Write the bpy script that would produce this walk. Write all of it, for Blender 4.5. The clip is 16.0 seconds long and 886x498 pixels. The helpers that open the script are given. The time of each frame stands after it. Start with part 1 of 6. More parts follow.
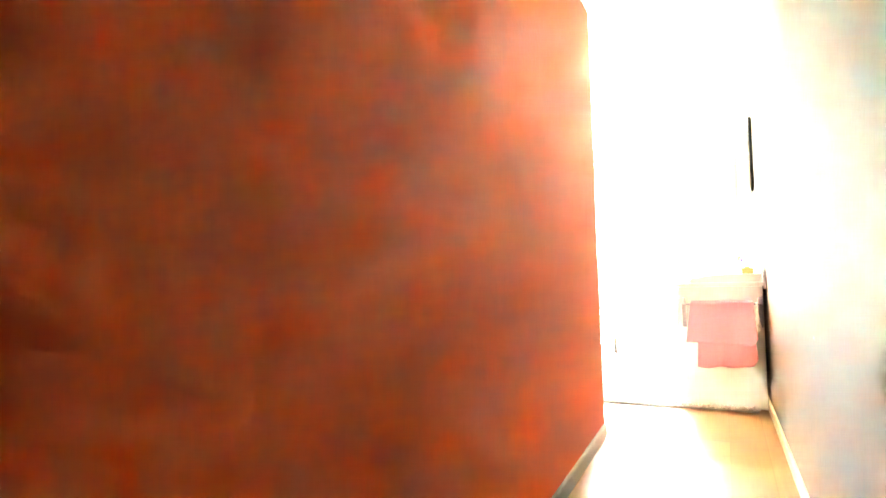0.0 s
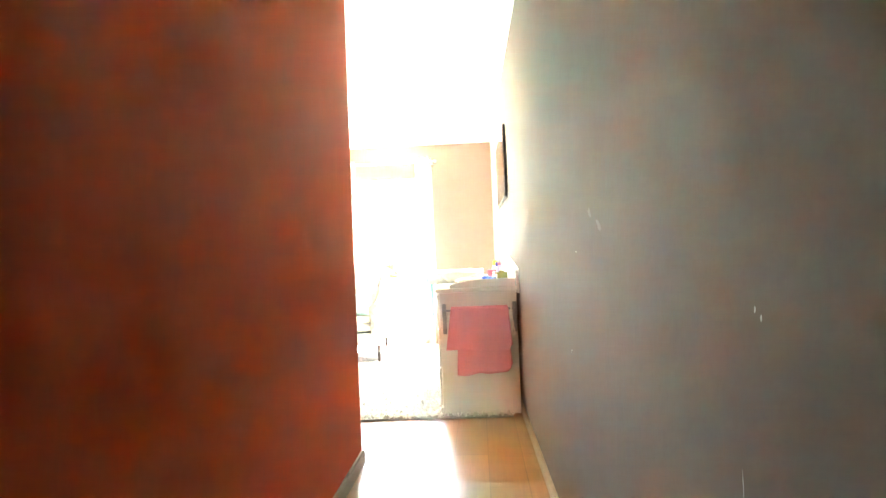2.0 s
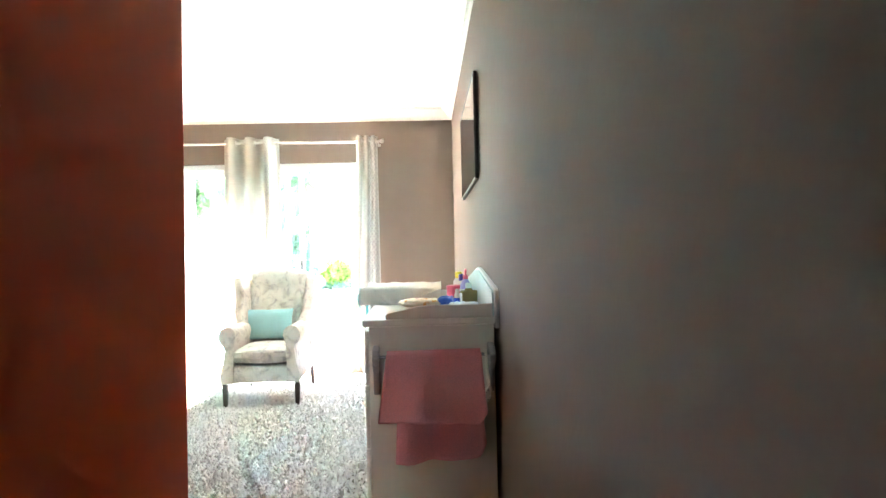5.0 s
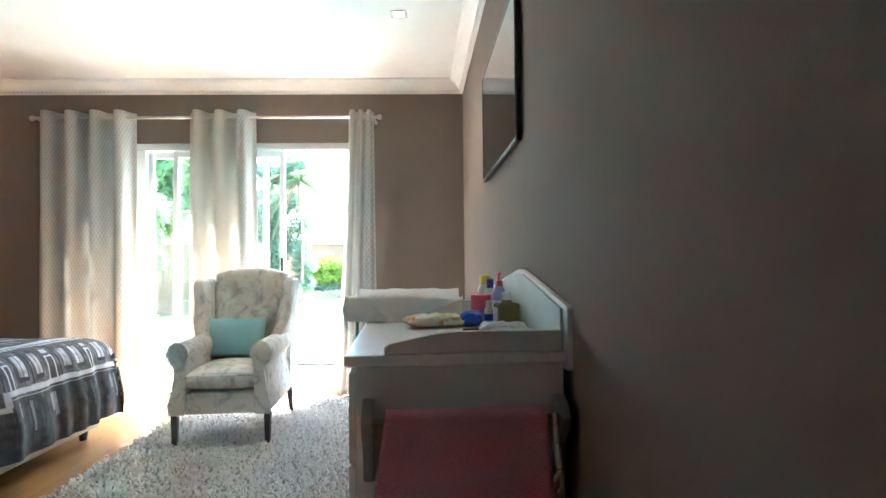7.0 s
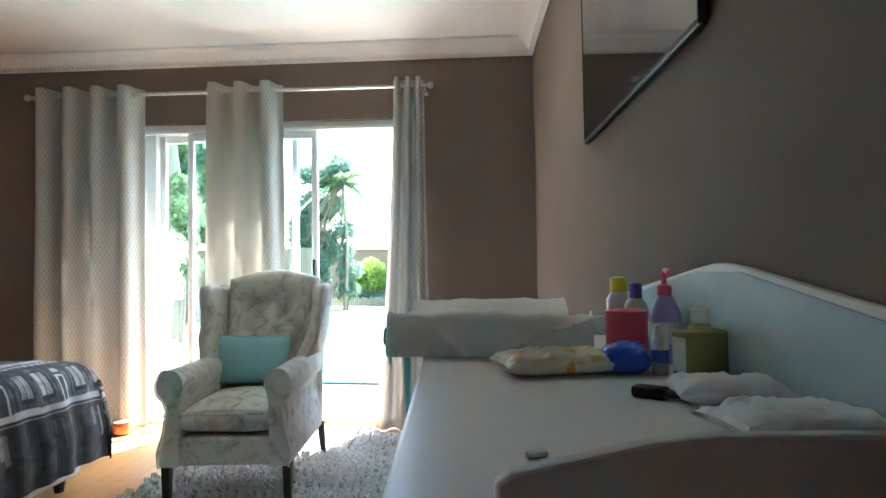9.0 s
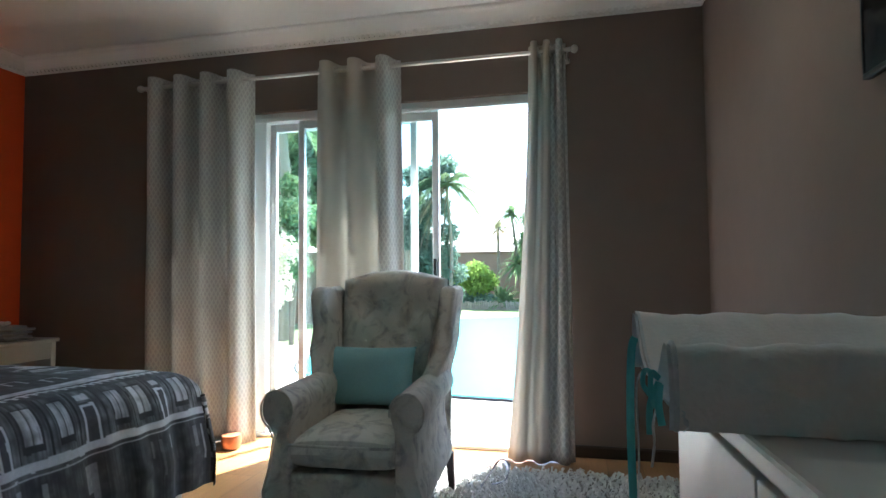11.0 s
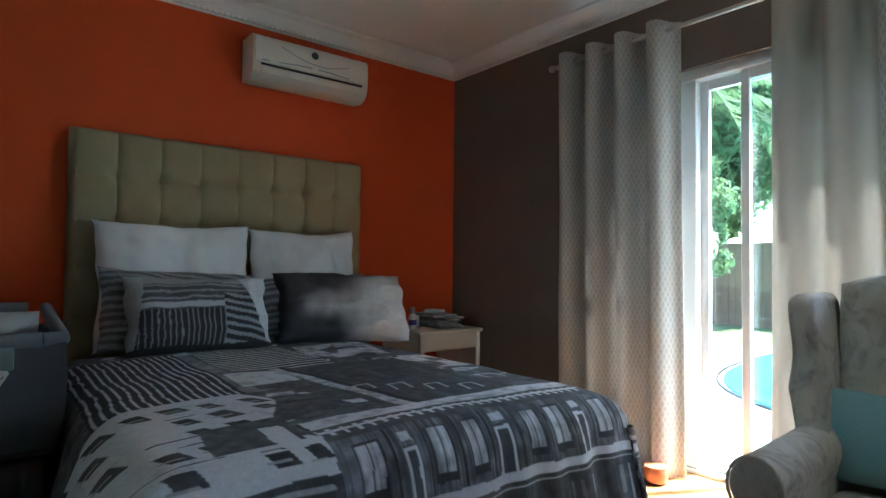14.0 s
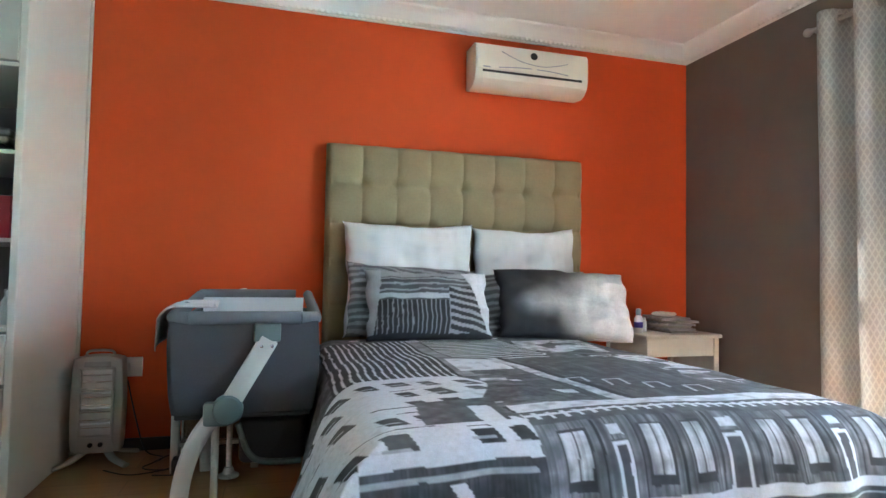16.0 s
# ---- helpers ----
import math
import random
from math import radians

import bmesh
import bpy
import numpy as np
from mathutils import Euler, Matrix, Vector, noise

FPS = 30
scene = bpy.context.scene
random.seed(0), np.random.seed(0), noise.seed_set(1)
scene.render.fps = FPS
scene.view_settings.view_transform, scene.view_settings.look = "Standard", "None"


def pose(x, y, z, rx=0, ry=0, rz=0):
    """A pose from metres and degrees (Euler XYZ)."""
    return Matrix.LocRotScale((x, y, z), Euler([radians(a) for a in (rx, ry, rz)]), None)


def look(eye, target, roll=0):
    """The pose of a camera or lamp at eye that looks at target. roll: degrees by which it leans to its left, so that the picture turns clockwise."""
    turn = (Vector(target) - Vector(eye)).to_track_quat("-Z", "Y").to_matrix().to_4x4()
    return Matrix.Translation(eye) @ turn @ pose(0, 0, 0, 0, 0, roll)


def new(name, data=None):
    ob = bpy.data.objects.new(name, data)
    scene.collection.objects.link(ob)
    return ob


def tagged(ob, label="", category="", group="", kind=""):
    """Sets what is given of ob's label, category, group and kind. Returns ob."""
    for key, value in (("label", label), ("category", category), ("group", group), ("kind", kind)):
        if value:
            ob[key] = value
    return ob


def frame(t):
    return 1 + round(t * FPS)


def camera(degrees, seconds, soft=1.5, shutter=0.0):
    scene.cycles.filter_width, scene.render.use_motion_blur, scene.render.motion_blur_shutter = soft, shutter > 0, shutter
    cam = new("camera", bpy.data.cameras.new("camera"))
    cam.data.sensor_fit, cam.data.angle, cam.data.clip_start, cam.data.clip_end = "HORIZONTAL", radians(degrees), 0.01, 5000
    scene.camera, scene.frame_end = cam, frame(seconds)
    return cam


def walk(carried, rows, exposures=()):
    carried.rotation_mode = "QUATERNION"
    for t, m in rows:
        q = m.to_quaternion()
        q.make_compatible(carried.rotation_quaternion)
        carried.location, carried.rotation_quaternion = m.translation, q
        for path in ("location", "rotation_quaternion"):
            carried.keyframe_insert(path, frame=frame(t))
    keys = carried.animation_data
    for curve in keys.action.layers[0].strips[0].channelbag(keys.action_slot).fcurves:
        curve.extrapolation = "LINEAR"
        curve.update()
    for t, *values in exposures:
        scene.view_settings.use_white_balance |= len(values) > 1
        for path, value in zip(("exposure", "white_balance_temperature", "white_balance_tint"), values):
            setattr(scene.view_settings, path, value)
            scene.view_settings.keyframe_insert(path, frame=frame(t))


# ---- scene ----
cam = camera(75.5, 16.0)

PATH = [
    (0, (0.194, -0.799, 1.089), (-0.681, 0.998, 1.147), -1.9),
    (0.5, (0.211, -0.748, 1.074), (-0.387, 1.16, 1.134), -2.3),
    (1, (0.198, -0.65, 1.076), (-0.167, 1.316, 1.132), -2.5),
    (1.5, (0.161, -0.525, 1.078), (-0.051, 1.463, 1.126), -2.1),
    (2, (0.173, -0.292, 1.108), (0.056, 1.705, 1.146), -2.4),
    (2.5, (0.182, -0.042, 1.117), (0.112, 1.956, 1.156), -2.4),
    (3, (0.165, 0.215, 1.122), (0.136, 2.215, 1.163), -2.2),
    (3.5, (0.177, 0.47, 1.118), (0.177, 2.469, 1.162), -2.1),
    (4, (0.187, 0.726, 1.137), (0.208, 2.726, 1.177), -1.9),
    (6.5, (0.116, 2.028, 1.157), (0.162, 4.027, 1.203), -0.7),
    (7, (0.084, 2.254, 1.14), (0.137, 4.253, 1.188), -0.6),
    (7.5, (0.072, 2.504, 1.143), (0.126, 4.503, 1.192), -0.6),
    (8, (0.033, 2.744, 1.137), (0.064, 4.743, 1.189), -0.6),
    (10.3, (-0.258, 3.682, 1.084), (-0.552, 5.658, 1.178), -0.9),
    (10.5, (-0.308, 3.715, 1.104), (-0.624, 5.688, 1.188), -0.8),
    (11, (-0.359, 3.829, 1.095), (-0.801, 5.778, 1.185), -0.5),
    (11.5, (-0.456, 3.995, 1.109), (-1.004, 5.916, 1.192), -0.4),
    (12, (-0.543, 4.139, 1.093), (-1.213, 6.022, 1.176), -0.3),
    (12.5, (-0.697, 4.228, 1.106), (-1.479, 6.067, 1.182), -0.1),
    (13, (-0.807, 4.245, 1.129), (-1.798, 5.981, 1.191), -0.2),
    (13.5, (-0.847, 4.325, 1.121), (-2.144, 5.847, 1.185), 0.3),
    (14, (-0.849, 4.358, 1.115), (-2.407, 5.611, 1.177), 0.6),
    (14.5, (-0.876, 4.357, 1.111), (-2.593, 5.38, 1.171), 0.6),
    (15, (-0.843, 4.408, 1.095), (-2.682, 5.191, 1.156), 1.0),
    (15.5, (-0.833, 4.41, 1.063), (-2.724, 5.055, 1.134), 1.1),
    (16, (-0.837, 4.427, 1.048), (-2.758, 4.979, 1.128), 1.0),
]
walk(cam, [(t, look(eye, target, roll)) for t, eye, target, roll in PATH], [
    (0, 10.05, 7700, 10), (0.5, 9.5, 7700, 10), (1, 8.95, 7650, 10), (2, 8.22, 7450, 10), (3, 7.72, 7050, 10), (4, 7.13, 6750, 10), (6.5, 5.25, 6300, 10), (8, 4.42, 6150, 10), (10.5, 3.25, 5900, 8), (11, 2.95, 5850, 8),
    (11.5, 2.7, 5800, 8), (12.5, 2.35, 5750, 8), (13, 2.35, 5750, 8), (13.5, 2.8, 5650, 8), (14, 3.17, 5650, 9), (14.5, 3.7, 5700, 10), (15, 4.25, 5700, 11), (15.5, 4.75, 5800, 11), (16, 5.1, 5800, 11)])

# ---- exposure is set in walk() above; world and sun ----
world = bpy.data.worlds.new("sky")
scene.world = world
world.use_nodes = True
_n = world.node_tree.nodes
_sky = _n.new("ShaderNodeTexSky")
_sky.sky_type, _sky.sun_disc = "NISHITA", False
_sky.sun_elevation, _sky.sun_rotation = radians(60), radians(28)
_n["Background"].inputs[1].default_value = 0.15
world.node_tree.links.new(_sky.outputs[0], _n["Background"].inputs[0])

sun = new("sun", bpy.data.lights.new("sun", "SUN"))
sun.data.energy, sun.data.angle, sun.data.color = 4.5, radians(0.6), (1.0, 0.96, 0.9)
sun.matrix_world = look((2.3, 11.7, 10.0), (0, 7.4, 0))


# ---- materials ----
def mat(name, base, rough=0.6, metal=0.0, grain=None, amount=0.12, bump=0.0, bump_scale=60.0, stain=2.0,
        stain_amount=0.1, emit=0.0, spec=0.5, coat=0.0, stretch=(1, 1, 1)):
    """Principled paint with fine grain and broad unevenness in object space."""
    m = bpy.data.materials.new(name)
    m.use_nodes = True
    nt = m.node_tree
    b = nt.nodes["Principled BSDF"]
    b.inputs["Roughness"].default_value, b.inputs["Metallic"].default_value = rough, metal
    b.inputs["Specular IOR Level"].default_value = spec
    b.inputs["Coat Weight"].default_value = coat
    tc = nt.nodes.new("ShaderNodeTexCoord")
    mp = nt.nodes.new("ShaderNodeMapping")
    mp.inputs["Scale"].default_value = stretch
    nt.links.new(tc.outputs["Object"], mp.inputs["Vector"])
    n1, n2 = nt.nodes.new("ShaderNodeTexNoise"), nt.nodes.new("ShaderNodeTexNoise")
    n1.inputs["Scale"].default_value, n1.inputs["Detail"].default_value = grain or 45.0, 4
    n2.inputs["Scale"].default_value, n2.inputs["Detail"].default_value = stain, 5
    for n in (n1, n2):
        nt.links.new(mp.outputs[0], n.inputs["Vector"])
    hsv = nt.nodes.new("ShaderNodeHueSaturation")
    hsv.inputs["Color"].default_value = (*base, 1)
    ma, mb, mc = (nt.nodes.new("ShaderNodeMath") for _ in range(3))
    ma.operation = mb.operation = "MULTIPLY_ADD"
    ma.inputs[1].default_value, ma.inputs[2].default_value = 2 * amount, 1 - amount
    mb.inputs[1].default_value, mb.inputs[2].default_value = 2 * stain_amount, 1 - stain_amount
    mc.operation = "MULTIPLY"
    nt.links.new(n1.outputs["Fac"], ma.inputs[0])
    nt.links.new(n2.outputs["Fac"], mb.inputs[0])
    nt.links.new(ma.outputs[0], mc.inputs[0])
    nt.links.new(mb.outputs[0], mc.inputs[1])
    nt.links.new(mc.outputs[0], hsv.inputs["Value"])
    nt.links.new(hsv.outputs[0], b.inputs["Base Color"])
    if bump:
        nb, bp = nt.nodes.new("ShaderNodeTexNoise"), nt.nodes.new("ShaderNodeBump")
        nb.inputs["Scale"].default_value, nb.inputs["Detail"].default_value = bump_scale, 3
        bp.inputs["Strength"].default_value, bp.inputs["Distance"].default_value = bump, 0.01
        nt.links.new(mp.outputs[0], nb.inputs["Vector"])
        nt.links.new(nb.outputs["Fac"], bp.inputs["Height"])
        nt.links.new(bp.outputs[0], b.inputs["Normal"])
    if emit:
        b.inputs["Emission Color"].default_value, b.inputs["Emission Strength"].default_value = (*base, 1), emit
    m["plain"] = 1
    return m


def nodes_of(m):
    return m.node_tree, m.node_tree.nodes["Principled BSDF"]


def mix_color(nt, fac, a, b):
    """Colour a to b by fac; fac, a and b are sockets or plain values."""
    n = nt.nodes.new("ShaderNodeMix")
    n.data_type = "RGBA"
    for sock, v in ((n.inputs[0], fac), (n.inputs[6], a), (n.inputs[7], b)):
        if hasattr(v, "is_linked"):
            nt.links.new(v, sock)
        elif isinstance(v, tuple):
            sock.default_value = (*v, 1)
        else:
            sock.default_value = v
    return n.outputs[2]


def ramp(nt, sock, lo, hi):
    n = nt.nodes.new("ShaderNodeMapRange")
    n.inputs[1].default_value, n.inputs[2].default_value = lo, hi
    nt.links.new(sock, n.inputs[0])
    return n.outputs[0]


def tex(nt, kind, vec, **kw):
    n = nt.nodes.new(kind)
    for k, v in kw.items():
        n.inputs[k].default_value = v
    if vec is not None:
        nt.links.new(vec, n.inputs["Vector"])
    return n


def mapped(nt, out="Object", scale=(1, 1, 1), turn=(0, 0, 0)):
    tc, mp = nt.nodes.new("ShaderNodeTexCoord"), nt.nodes.new("ShaderNodeMapping")
    mp.inputs["Scale"].default_value, mp.inputs["Rotation"].default_value = scale, turn
    nt.links.new(tc.outputs[out], mp.inputs["Vector"])
    return mp.outputs[0]


M = {}
M["taupe"] = mat("taupe_wall_paint", (0.2, 0.154, 0.126), 0.8, spec=0.15, grain=9, amount=0.05, bump=0.12, bump_scale=35, stain=1.3, stain_amount=0.07)
M["orange"] = mat("orange_wall_paint", (0.66, 0.083, 0.012), 0.68, spec=0.32, grain=9, amount=0.05, bump=0.12, bump_scale=35, stain=1.1, stain_amount=0.08)
M["white_paint"] = mat("white_wall_paint", (0.75, 0.7, 0.62), 0.6, grain=20, amount=0.02, bump=0.05, stain_amount=0.04)
M["ceiling"] = mat("ceiling_paint", (0.83, 0.815, 0.78), 0.8, grain=14, amount=0.02, bump=0.06, bump_scale=90, stain_amount=0.04)
M["skirting"] = mat("grey_skirting_paint", (0.5, 0.47, 0.43), 0.5, amount=0.05)
M["wood_skirting"] = mat("pale_wood_skirting", (0.42, 0.3, 0.18), 0.5, amount=0.1, stretch=(1, 0.1, 1))
M["frame_white"] = mat("white_door_frame", (0.75, 0.76, 0.76), 0.35, amount=0.03, stain_amount=0.03)
M["steel"] = mat("brushed_steel", (0.55, 0.52, 0.48), 0.3, 1.0, amount=0.05)
M["chrome"] = mat("chrome", (0.75, 0.75, 0.76), 0.12, 1.0, amount=0.02)
M["black"] = mat("black_plastic", (0.012, 0.012, 0.013), 0.35, amount=0.1)
M["dark_wood"] = mat("dark_stained_wood", (0.035, 0.022, 0.016), 0.4, amount=0.25, stretch=(8, 8, 1))
M["dresser"] = mat("white_laminate", (0.74, 0.71, 0.7), 0.42, grain=30, amount=0.03, stain_amount=0.04)
M["dresser_top"] = mat("glossy_white_laminate", (0.8, 0.78, 0.76), 0.36, grain=30, amount=0.03, stain_amount=0.05)
M["grey_plastic"] = mat("blue_grey_plastic", (0.3, 0.32, 0.37), 0.45, amount=0.05)
M["white_plastic"] = mat("white_plastic", (0.75, 0.74, 0.72), 0.4, amount=0.03)
M["ac_plastic"] = mat("ivory_plastic", (0.72, 0.69, 0.6), 0.35, amount=0.03)
M["pink"] = mat("pink_towelling", (0.76, 0.3, 0.36), 0.95, grain=220, amount=0.25, bump=0.7, bump_scale=260, stain_amount=0.12)
M["aqua"] = mat("aqua_cushion_cloth", (0.32, 0.58, 0.62), 0.85, grain=240, amount=0.18, bump=0.3, bump_scale=300, stain=5)
M["ribbon"] = mat("aqua_satin_ribbon", (0.1, 0.5, 0.52), 0.4, amount=0.08)
M["white_cloth"] = mat("white_cotton", (0.74, 0.74, 0.76), 0.9, grain=160, amount=0.05, bump=0.12, bump_scale=200, stain=6, stain_amount=0.06)
M["pad_end"] = mat("blue_white_cotton", (0.66, 0.7, 0.73), 0.85, grain=40, amount=0.18, stain=14, stain_amount=0.25)
M["pad_cloth"] = mat("white_pad_cover", (0.84, 0.82, 0.81), 0.85, grain=120, amount=0.06, bump=0.15, bump_scale=130, stain=5, stain_amount=0.08)
M["bed_base"] = mat("cream_bed_base_cloth", (0.6, 0.55, 0.47), 0.85, grain=150, amount=0.08, bump=0.2, bump_scale=220)
M["headboard"] = mat("olive_suede", (0.31, 0.25, 0.14), 0.8, grain=70, amount=0.1, bump=0.15, bump_scale=150, stain=7, stain_amount=0.16)
M["grey_mesh"] = mat("grey_crib_cloth", (0.085, 0.086, 0.09), 0.85, grain=300, amount=0.3, bump=0.3, bump_scale=400)
M["grey_pad"] = mat("light_grey_crib_cloth", (0.18, 0.182, 0.19), 0.85, grain=300, amount=0.2, bump=0.3, bump_scale=400)
M["crib_white"] = mat("off_white_crib_tube", (0.62, 0.6, 0.54), 0.4, amount=0.04)
M["crib_green"] = mat("grey_green_crib_joint", (0.14, 0.19, 0.18), 0.45, amount=0.05)
M["rug"] = mat("shag_pile", (0.74, 0.73, 0.7), 0.95, grain=35, amount=0.4, stain=3, stain_amount=0.15)
M["rug_back"] = mat("rug_backing", (0.4, 0.39, 0.36), 0.95, grain=90, amount=0.35)
M["paving"] = mat("pale_paving", (0.5, 0.47, 0.41), 0.85, grain=30, amount=0.15, bump=0.2, stain=1.5)
M["grass"] = mat("lawn", (0.13, 0.17, 0.06), 0.95, grain=25, amount=0.4, bump=0.6, stain=0.7, stain_amount=0.3)
M["pool"] = mat("turquoise_pool_cover", (0.05, 0.37, 0.4), 0.4, grain=3, amount=0.08, bump=0.2, bump_scale=2.0, stain=0.4, stain_amount=0.1)
M["garden_wall"] = mat("brown_garden_wall_plaster", (0.2, 0.135, 0.1), 0.9, grain=6, amount=0.12, bump=0.3, bump_scale=12)
M["logs"] = mat("grey_timber_logs", (0.3, 0.26, 0.2), 0.9, grain=12, amount=0.3)
M["bark"] = mat("grey_bark", (0.2, 0.165, 0.12), 0.95, grain=14, amount=0.35, bump=0.8, bump_scale=22)
M["fence_wood"] = mat("brown_fence_timber", (0.17, 0.11, 0.07), 0.85, grain=10, amount=0.3, stretch=(3, 3, 0.3))
M["roof_tile"] = mat("grey_roof_tiles", (0.42, 0.36, 0.31), 0.85, grain=6, amount=0.2)
M["house_wall"] = mat("pale_house_plaster", (0.62, 0.57, 0.5), 0.9, grain=4, amount=0.06)
M["heater_grey"] = mat("warm_grey_heater_plastic", (0.46, 0.43, 0.38), 0.4, amount=0.03)
M["table_white"] = mat("cream_painted_wood", (0.62, 0.58, 0.5), 0.45, amount=0.05, stain_amount=0.06)
M["wicker"] = mat("brown_wicker", (0.2, 0.12, 0.06), 0.8, grain=90, amount=0.5, bump=0.8, bump_scale=110)
M["shelf_dark"] = mat("grey_cupboard_laminate", (0.36, 0.34, 0.32), 0.6, amount=0.04)
M["blue"] = mat("blue_wrapper", (0.02, 0.1, 0.6), 0.3, amount=0.1)
M["pink_tub"] = mat("pink_tub_plastic", (0.75, 0.12, 0.2), 0.3, amount=0.05)
M["lavender"] = mat("lavender_bottle", (0.42, 0.36, 0.68), 0.3, amount=0.05)
M["purple"] = mat("purple_cap", (0.1, 0.07, 0.4), 0.35, amount=0.05)
M["olive_bottle"] = mat("olive_oil_lotion", (0.3, 0.25, 0.09), 0.25, amount=0.1)
M["yellow"] = mat("yellow_cap", (0.7, 0.55, 0.03), 0.4, amount=0.05)
M["pale_blue"] = mat("pale_blue_panel", (0.42, 0.54, 0.56), 0.45, grain=5, amount=0.12, stain=7, stain_amount=0.12)
M["red"] = mat("red_box", (0.55, 0.02, 0.03), 0.4, amount=0.08)
M["orange_thing"] = mat("amber_plastic", (0.6, 0.16, 0.02), 0.4, amount=0.1)
M["paper"] = mat("magazine_paper", (0.35, 0.34, 0.36), 0.5, grain=20, amount=0.5, stain=14, stain_amount=0.3)
M["paper_white"] = mat("white_paper", (0.7, 0.7, 0.7), 0.6, amount=0.05)
M["copper"] = mat("copper_pot", (0.55, 0.2, 0.1), 0.35, 0.4, amount=0.1)
M["leaf_dark"] = mat("dark_leaf", (0.12, 0.185, 0.085), 0.55, grain=8, amount=0.4, stain=1.5, stain_amount=0.3)
M["leaf_mid"] = mat("green_leaf", (0.165, 0.245, 0.11), 0.55, grain=8, amount=0.4, stain=1.5, stain_amount=0.3)
M["leaf_lime"] = mat("lime_leaf", (0.22, 0.33, 0.07), 0.55, grain=8, amount=0.35, stain=1.5, stain_amount=0.25)
M["leaf_blue"] = mat("blue_green_leaf", (0.15, 0.23, 0.165), 0.55, grain=8, amount=0.4, stain=1.5, stain_amount=0.3)
M["leaf_white"] = mat("white_flower_petals", (0.6, 0.55, 0.4), 0.7, grain=8, amount=0.25)
M["leaf_dry"] = mat("dry_frond", (0.32, 0.26, 0.17), 0.8, grain=8, amount=0.3)


def let_light_through(m, share):
    """Thin leaves pass some of the light that falls on their far side."""
    nt, b = nodes_of(m)
    thin, mixer = nt.nodes.new("ShaderNodeBsdfTranslucent"), nt.nodes.new("ShaderNodeMixShader")
    mixer.inputs[0].default_value = share
    nt.links.new(b.inputs["Base Color"].links[0].from_socket, thin.inputs["Color"])
    nt.links.new(b.outputs[0], mixer.inputs[1])
    nt.links.new(thin.outputs[0], mixer.inputs[2])
    nt.links.new(mixer.outputs[0], nt.nodes["Material Output"].inputs["Surface"])


for kind in ("leaf_dark", "leaf_mid", "leaf_lime", "leaf_blue", "leaf_white", "leaf_dry"):
    let_light_through(M[kind], 0.6)
M["lamp_glow"] = mat("downlight_lens", (1.0, 0.95, 0.85), 0.5, emit=12.0)


def laminate_floor():
    m = mat("honey_oak_laminate", (0.42, 0.22, 0.075), 0.3, grain=20, amount=0.1)
    nt, b = nodes_of(m)
    v = mapped(nt, "Object", (1, 1, 1), (0, 0, radians(90)))
    br = tex(nt, "ShaderNodeTexBrick", v, Scale=1.0)
    br.offset, br.squash = 0.37, 1.0
    for k, x in (("Color1", (0.45, 0.235, 0.09, 1)), ("Color2", (0.34, 0.17, 0.062, 1)), ("Mortar", (0.24, 0.13, 0.05, 1)),
                 ("Mortar Size", 0.0025), ("Brick Width", 1.25), ("Row Height", 0.19)):
        br.inputs[k].default_value = x
    wood = tex(nt, "ShaderNodeTexNoise", mapped(nt, "Object", (30, 2.0, 30)), Scale=1.6, Detail=6, Distortion=0.6)
    g = ramp(nt, wood.outputs["Fac"], 0.3, 0.72)
    nt.links.new(mix_color(nt, g, mix_color(nt, 0.45, br.outputs["Color"], (0.25, 0.12, 0.045)), br.outputs["Color"]), b.inputs["Base Color"])
    return m


def curtain_cloth():
    m = mat("lattice_woven_curtain", (0.5, 0.47, 0.42), 0.9, amount=0.05)
    nt, b = nodes_of(m)
    uv = nt.nodes.new("ShaderNodeUVMap")
    sep = nt.nodes.new("ShaderNodeSeparateXYZ")
    nt.links.new(uv.outputs[0], sep.inputs[0])

    def op(kind, a, c=None):
        n = nt.nodes.new("ShaderNodeMath")
        n.operation = kind
        for s, x in zip(n.inputs, (a, c)):
            if x is None:
                continue
            if hasattr(x, "is_linked"):
                nt.links.new(x, s)
            else:
                s.default_value = x
        return n.outputs[0]

    k = 2 * math.pi / 0.036
    v_flat = op("MULTIPLY", sep.outputs[1], 0.65)
    p = op("COSINE", op("MULTIPLY", op("ADD", sep.outputs[0], v_flat), k))
    q = op("COSINE", op("MULTIPLY", op("SUBTRACT", sep.outputs[0], v_flat), k))
    dots = ramp(nt, op("MAXIMUM", p, q), 0.35, 0.9)
    weave = tex(nt, "ShaderNodeTexNoise", uv.outputs[0], Scale=220.0, Detail=2)
    col = mix_color(nt, dots, (0.43, 0.415, 0.385), (0.59, 0.57, 0.53))
    nt.links.new(mix_color(nt, ramp(nt, weave.outputs["Fac"], 0.3, 0.7), col, mix_color(nt, 0.75, (0.25, 0.24, 0.22), col)), b.inputs["Base Color"])
    tr = nt.nodes.new("ShaderNodeBsdfTranslucent")
    tr.inputs[0].default_value = (0.6, 0.58, 0.54, 1)
    add = nt.nodes.new("ShaderNodeMixShader")
    add.inputs[0].default_value = 0.2
    out = nt.nodes["Material Output"]
    nt.links.new(b.outputs[0], add.inputs[1])
    nt.links.new(tr.outputs[0], add.inputs[2])
    nt.links.new(add.outputs[0], out.inputs[0])
    return m


